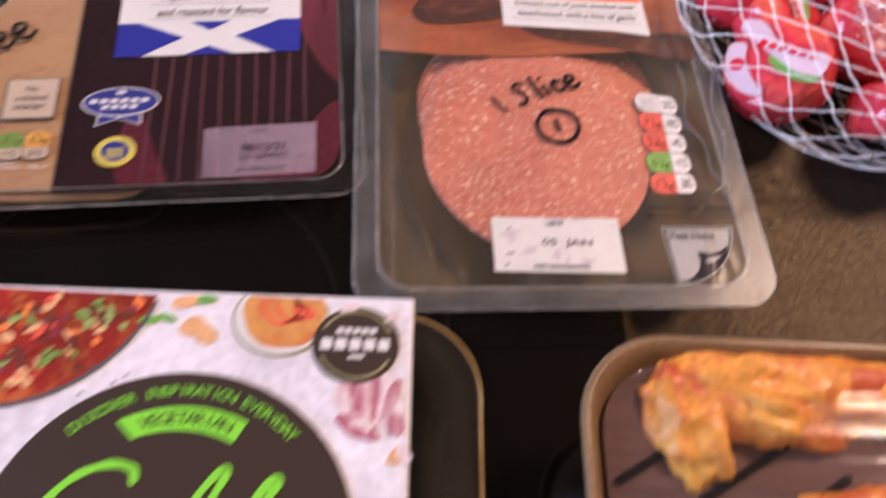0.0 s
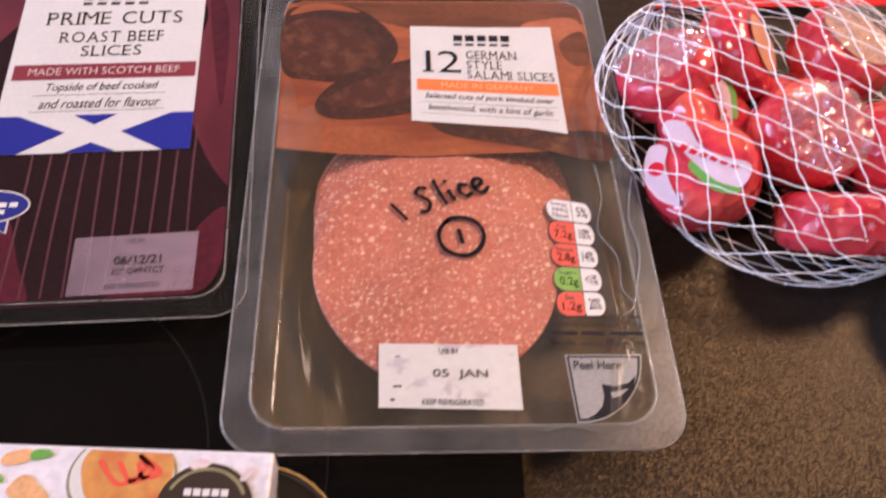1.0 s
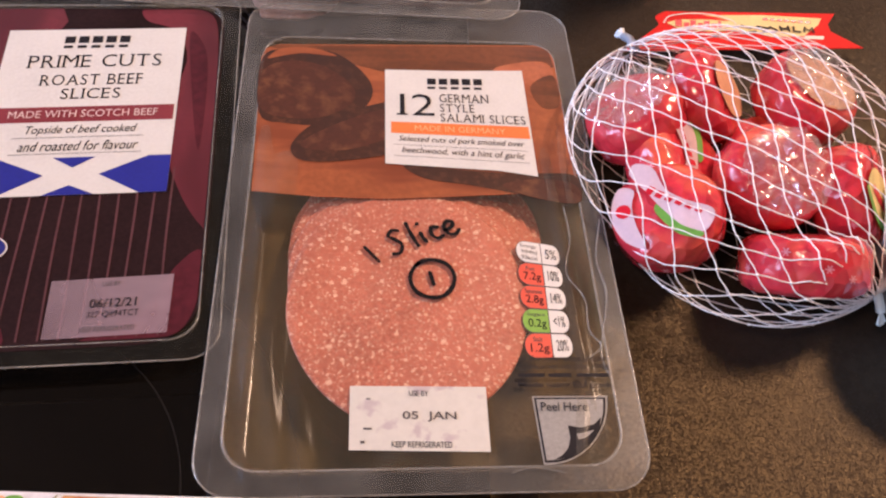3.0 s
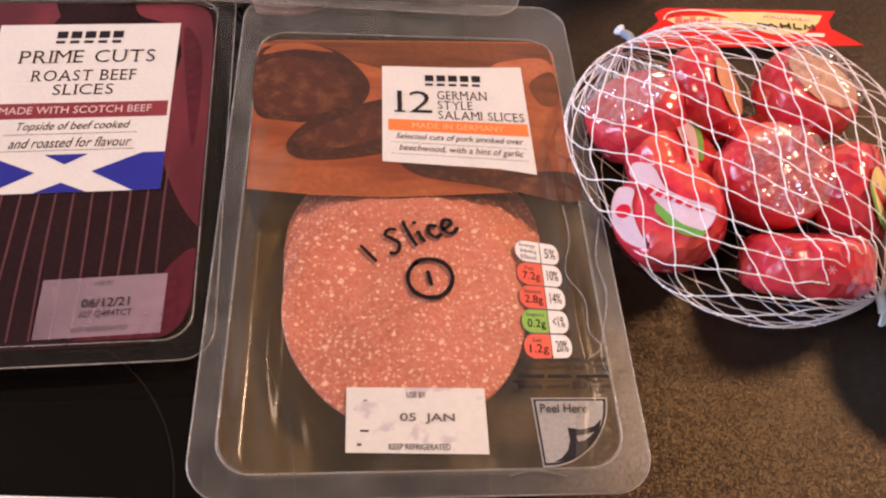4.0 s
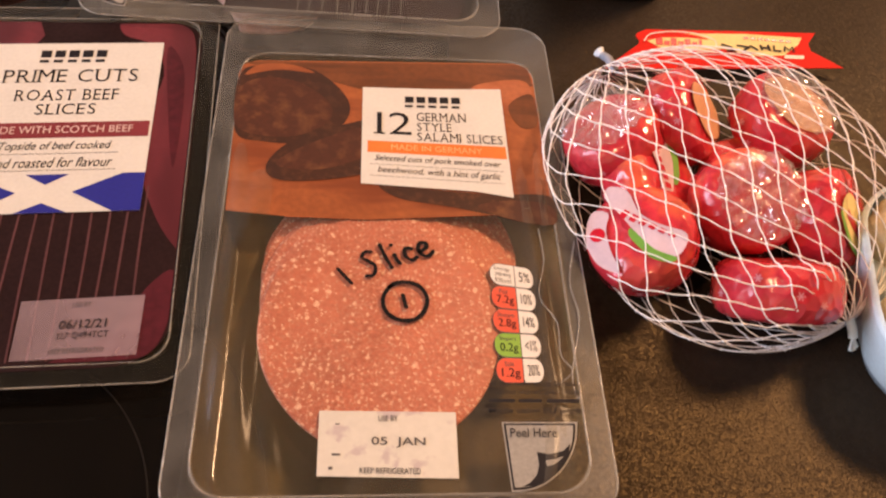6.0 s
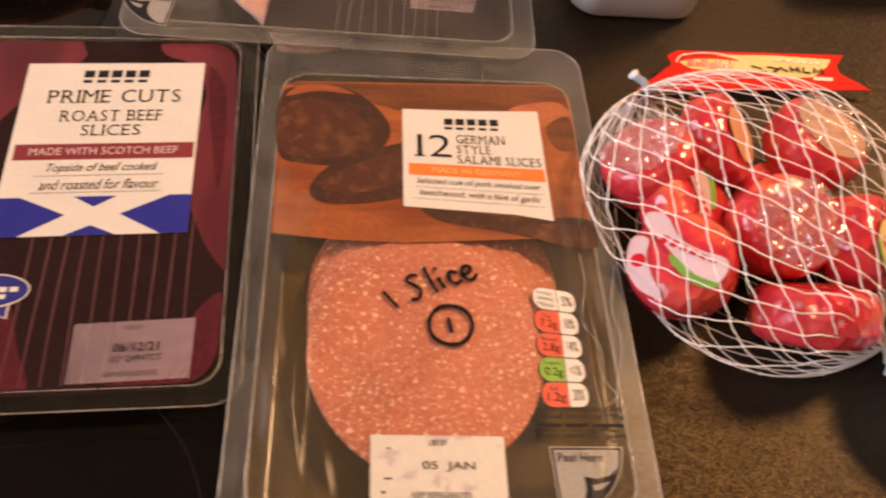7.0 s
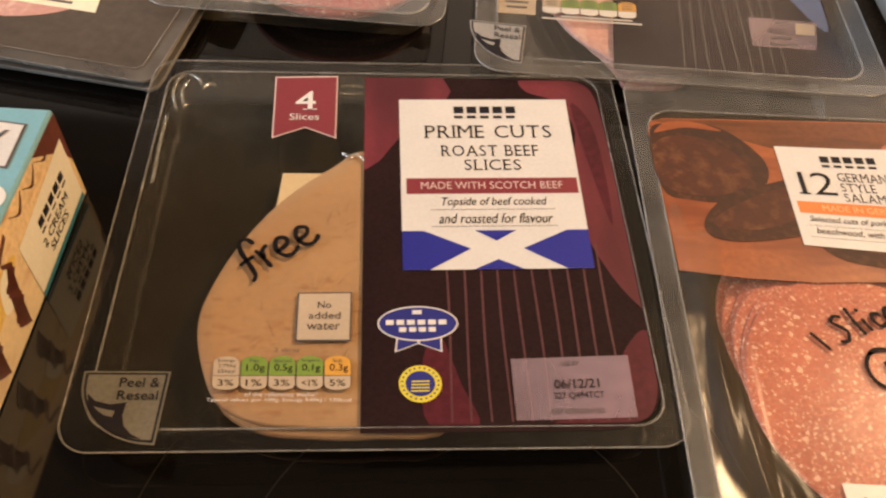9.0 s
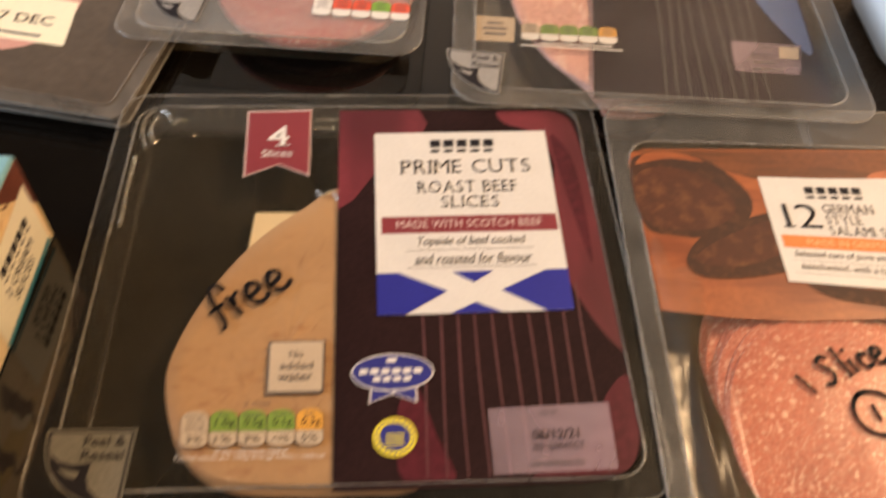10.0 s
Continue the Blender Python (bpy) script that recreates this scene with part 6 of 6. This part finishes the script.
def puck_bm(r, h, seed, crinkle=0.6):
    prof = [(0.02, h / 2), (r * 0.55, h / 2), (r * 0.8, h / 2 - 0.4), (r * 0.93, h / 2 - 2.2), (r, h / 2 - 5.5), (r * 1.01, 0), (r, -h / 2 + 5.5), (r * 0.93, -h / 2 + 2.2), (r * 0.8, -h / 2 + 0.4), (r * 0.55, -h / 2), (0.02, -h / 2)]
    n = 40
    bm = bmesh.new()
    rows = []
    for pr, pz in prof:
        row = []
        for k in range(n):
            a = 2 * math.pi * k / n
            d = crinkle * noise.noise((math.cos(a) * 2 + seed, math.sin(a) * 2, pz * 0.12)) * min(1, pr / (0.6 * r))
            row.append(bm.verts.new(((pr + d) * math.cos(a) * MM, (pr + d) * math.sin(a) * MM, (pz + d * 0.5) * MM)))
        rows.append(row)
    for a, b in zip(rows, rows[1:]):
        for k in range(n):
            bm.faces.new((b[k], b[(k + 1) % n], a[(k + 1) % n], a[k]))
    bm.faces.new(rows[0]), bm.faces.new(list(reversed(rows[-1])))
    bmesh.ops.recalc_face_normals(bm, faces=bm.faces[:])
    return tidy(bm)


def star_bm(bm, p, nrm, size):
    """A small six-armed snowflake on a surface."""
    q = nrm.to_track_quat("Z", "Y").to_matrix()
    for k in range(3):
        a = math.pi * k / 3
        d, s = Vector((math.cos(a), math.sin(a), 0)), Vector((-math.sin(a), math.cos(a), 0))
        pts = [d * size + s * size * 0.16, -d * size + s * size * 0.16, -d * size - s * size * 0.16, d * size - s * size * 0.16]
        bm.faces.new([bm.verts.new((p + nrm * (0.75 + 0.02 * k) + q @ x) * MM) for x in pts])


def pleat(u, v):
    """Height of gathered film: ridges that run in towards the twist."""
    a, d = math.atan2(v, u), math.hypot(u, v)
    return 3.2 * (1 - abs(noise.noise((math.cos(a) * 3.2, math.sin(a) * 3.2, d * 1.1))) * 2) * min(1, d * 1.6) + 0.9 * noise.noise((u * 6, v * 6, 3))


def cheese(x, y, z, tilt_x, tilt_y, turn, face, seed, r, h, label):
    ob = thing("wrapped_cheese", pose(x * MM, y * MM, z * MM, tilt_x, tilt_y, turn), label, "cheese", "cheeses in the net bag")
    part("wrapper", puck_bm(r, h, seed), WAX_RED, ob, "glossy red wrapper", True)
    rr = random.Random(seed)
    bm = bmesh.new()
    for k in range(12):
        a, zz = 2 * math.pi * (k + rr.random() * 0.6) / 12, rr.uniform(-6, 6)
        star_bm(bm, Vector(((r + 0.35) * math.cos(a), (r + 0.35) * math.sin(a), zz)), Vector((math.cos(a), math.sin(a), 0)), 1.6)
    for k in range(0 if face in ("brand", "crinkle", "gathered") else 4):
        a, d = 2 * math.pi * (k + rr.random() * 0.6) / 3, rr.uniform(0.35, 0.75) * r
        star_bm(bm, Vector((d * math.cos(a), d * math.sin(a), h / 2 - 0.1)), Vector((0, 0, 1)), 1.5)
    part("snowflake_print", bm, FLAKE, ob, "small pale snowflakes")
    top = h / 2
    if face == "brand":
        w = part("white_band_print", tidy(flat_bm(smooth_loop([(-19, 10), (-12, 11.5), (-3, 6), (6, 5.5), (16, 7), (19, 3), (18, -3), (10, -4), (0, -1.5), (-8, 1.5), (-16, 4), (-19, 6)], 4), top + 0.9)), PINK_WHITE, ob, "white wavy brand band")
        part("green_edge_print", tidy(flat_bm(smooth_loop([(18.6, -3), (10, -4), (0, -1.5), (-2.5, -1.2), (-1, -4), (6, -6.5), (12, -7.5), (18, -5.5)], 4), top + 1.0)), LEAF_GREEN, ob, "green wave")
        bm = bmesh.new()
        for k in range(6):
            flat_bm([(-9 + 4 * k, 1 + 0.4 * k), (-6.4 + 4 * k, 1 + 0.4 * k), (-6 + 4 * k, 4.4), (-8.6 + 4 * k, 4.4)], top + 1.15, bm=bm)
        part("print_block", bm, BRAND_RED, w)
        part("pale_patch_print", tidy(flat_bm(smooth_loop([(-18.5, -2), (-13, 0), (-10, -6), (-4, -12), (4, -18), (-4, -19.5), (-12, -15.5), (-17, -9)], 4), top + 0.9)), PINK_WHITE, ob, "pale printed patch")
        part("red_dot_print", tidy(flat_bm(ellipse(-11.5, -9.5, 2.9, 2.9, 16), top + 1.1)), BRAND_RED, ob)
    elif face == "yellow":
        part("yellow_patch_print", tidy(flat_bm(smooth_loop([(-14, -8), (0, -13), (14, -9), (15, 2), (5, 6), (-10, 4)], 4), top + 0.9)), TAG_CREAM, ob, "yellow printed patch")
        part("print_block", flat_bm([(-9, -3), (9, -4), (9, -8), (-9, -7)], top + 1.1), BRAND_RED, ob)
        part("green_edge_print", tidy(flat_bm(smooth_loop([(-14, -8), (0, -13), (14, -9), (15, -12), (0, -16), (-14, -11)], 4), top + 1.0)), LEAF_GREEN, ob)
    # Flat peach patches stand in for warm light reflected off the wrapper.
    elif face == "peach":
        part("peach_reflection_patch", tidy(flat_bm(smooth_loop([(-13, -3), (0, -12), (13, -6), (14, 5), (3, 11), (-11, 8)], 4), top + 0.9)), PEACH, ob, "peach reflection, put in as a flat patch")
    elif face == "gathered":
        part("peach_reflection_patch", tidy(flat_bm(smooth_loop([(-15, -3), (0, -15), (14, -9), (16, 5), (3, 14), (-12, 10)], 4), top + 0.7)), PEACH, ob, "peach reflection, put in as a flat patch")
    if face in ("crinkle", "gathered"):
        rb = random.Random(seed + 7)
        bm = bmesh.new()
        rows = []
        for j in range(33):
            row = []
            for i in range(33):
                u, v = i / 16 - 1, j / 16 - 1
                k = min(1, 1.05 / max(1e-3, math.hypot(u, v)))
                row.append(bm.verts.new((u * k * 17.5 * MM, v * k * 17.5 * MM, (top + 1.0 + pleat(u, v) + 0.25 * rb.random() + 2.5 * max(0, 1 - u * u - v * v)) * MM)))
            rows.append(row)
        for a, b in zip(rows, rows[1:]):
            for i in range(32):
                bm.faces.new((a[i], a[i + 1], b[i + 1], b[i]))
        part("gathered_cellophane", bm, WRAP, ob, "crumpled clear gathered cellophane")
    return ob


for args, words in CHEESES:
    cheese(*args, label=words)

# red card tag tied behind the bag
tag = thing("card_tag", pose(0.152, 0.158, 0.004, 12, 0, 5), "red card tag with cream printed panel, behind net bag", "tag")
tag_out = smooth_loop([(-64, -6), (-50, 5), (-44.5, 10), (-45.5, 14.5), (-40, 17.8)], 5, False) + [(48, 18.4), (42.7, 11.7), (43.2, 7.4), (58, -2.3), (6.6, -4)]
part("card", tidy(flat_bm(tag_out, 3, 0.5)), TAG_RED, tag, "red card")
part("cream_panel", tidy(flat_bm([(-22, 15.7), (10, 16.5), (40, 15.1), (37.2, 10.8), (28.3, 4.1), (12, 3.1), (-2, 7.0), (-20, 5.8), (-35, 7.1), (-40.5, 10.8), (-36, 12.2)], 3.2)), TAG_CREAM, tag, "cream printed panel")
bm = bmesh.new()
ribbon_bm(smooth_loop([(-42, 10.5), (-38.5, 14.6), (-28, 16.5), (-16, 15.9), (-7, 12.7), (-5.8, 9.4), (-10, 5.0), (-25, 4.2)], 5, False), 0.6, 3.4, bm)
part("white_line_print", bm, PRINT_WHITE, tag)
part("red_badge_print", tidy(flat_bm(smooth_loop([(-38, 13), (-28, 15.6), (-17, 15), (-9, 12.4), (-20, 13.2), (-30, 13)], 4), 3.35)), TAG_RED, tag)
bm = bmesh.new()
for a, w, low, high in ((-36.5, 3.4, 8.4, 12.6), (-32.4, 2.8, 8.3, 10.9), (-29, 3, 8.2, 12.4), (-25.4, 2.8, 7.0, 10.7), (-22, 3, 8, 12.2), (-18.4, 2.8, 8, 10.5), (-14.8, 1.6, 8, 12)):
    flat_bm([(a, low), (a + w, low), (a + w + 0.4, high), (a + 0.5, high)], 3.5, bm=bm)
part("name_blocks", bm, BRAND_RED, tag)
bm = bmesh.new()
for k in range(7):
    flat_bm([(9 + 3.6 * k, 13.2 - 0.25 * k), (11.8 + 3.6 * k, 13.1 - 0.25 * k), (11.9 + 3.6 * k, 14.6 - 0.25 * k), (9.2 + 3.6 * k, 14.7 - 0.25 * k)], 3.5, bm=bm)
part("print_block", bm, BRAND_RED, tag)
bm = bmesh.new()
for st in ([(-3, 9.5), (2, 8), (-1, 5.8), (4, 6.2)], [(5, 9.2), (10, 8.4)], [(8, 6.4), (12, 9), (15, 6.8)], [(17, 9.6), (17.4, 6.8)], [(17, 8.2), (21, 8)], [(21, 9.6), (21.4, 6.6)], [(24, 9.4), (23.6, 6.6), (27, 6.4)], [(29, 6.4), (29.6, 9.2), (31.5, 7), (33.6, 9), (33.8, 6.2)]):
    ribbon_bm(st, 1.2, 3.6, bm)
part("dark_scribble_print", bm, INK, tag)
part("pale_foot_print", tidy(flat_bm([(28, 2.4), (38, 2.2), (39, 4.2), (29, 4.4)], 3.3)), PRINT_PALE, tag)

# ---- white tub and boxes behind, and the pastry tray at the edge ----
tub = thing("white_tub", pose(0.0925, 0.2375, 0, 0, 0, 4), "plain white plastic tub standing on the worktop", "tub")
bm = loft_bm([ring(72, 76, 16, 92), ring(74, 78, 17, 90), ring(73, 77, 17, 40), ring(68, 70, 14, 4), ring(60, 62, 11, 0.3)], True)
part("tub_body", tidy(bm), TUB_WHITE, tub, "", True)
part("tub_lid", tidy(loft_bm([ring(70, 74, 15, 97), ring(76, 80, 17, 96), ring(77, 81, 18, 91), ring(76, 80, 17, 90.2)], False)), TUB_WHITE, tub, "", True)
part("lid_top", tidy(flat_bm(round_rect(70, 74, 15), 97)), TUB_WHITE, tub)

pastry = thing("pastry_tray", pose(0.2220, 0.012, 0, 0, 0, -8), "pale blue plastic tray of cream pastries under film", "pastry pack")
bm = loft_bm([ring(102, 94, 30, 34), ring(106, 98, 32, 33), ring(105, 97, 31, 31), ring(94, 86, 26, 10), ring(82, 76, 22, 0.3)], True)
part("tray", tidy(bm), PALE_BLUE, pastry, "pale blue plastic tray", True)
for i, (x, y, r) in enumerate(((-28, 22, 20), (-29, -20, 20), (20, 22, 20), (20, -20, 20))):
    ob = part("pastry", lump_bm(r, r, 12, i * 2.3 + 5, 3, 0.15, -0.8), DOUGH, pastry, "cream golden pastry", True)
    ob.matrix_local = pose(x * MM, y * MM, 0.029)
part("lid_film", tidy(flat_bm(round_rect(100, 92, 29), 34.6)), FILM, pastry, "clear film")

carton = thing("white_carton", pose(0.236, 0.275, 0, 0, 0, 6), "small plain white carton behind the net bag", "carton")
part("carton_body", box_bm(-0.03, -0.03, 0, 0.03, 0.03, 0.05, 0.002, 2), TUB_WHITE, carton)
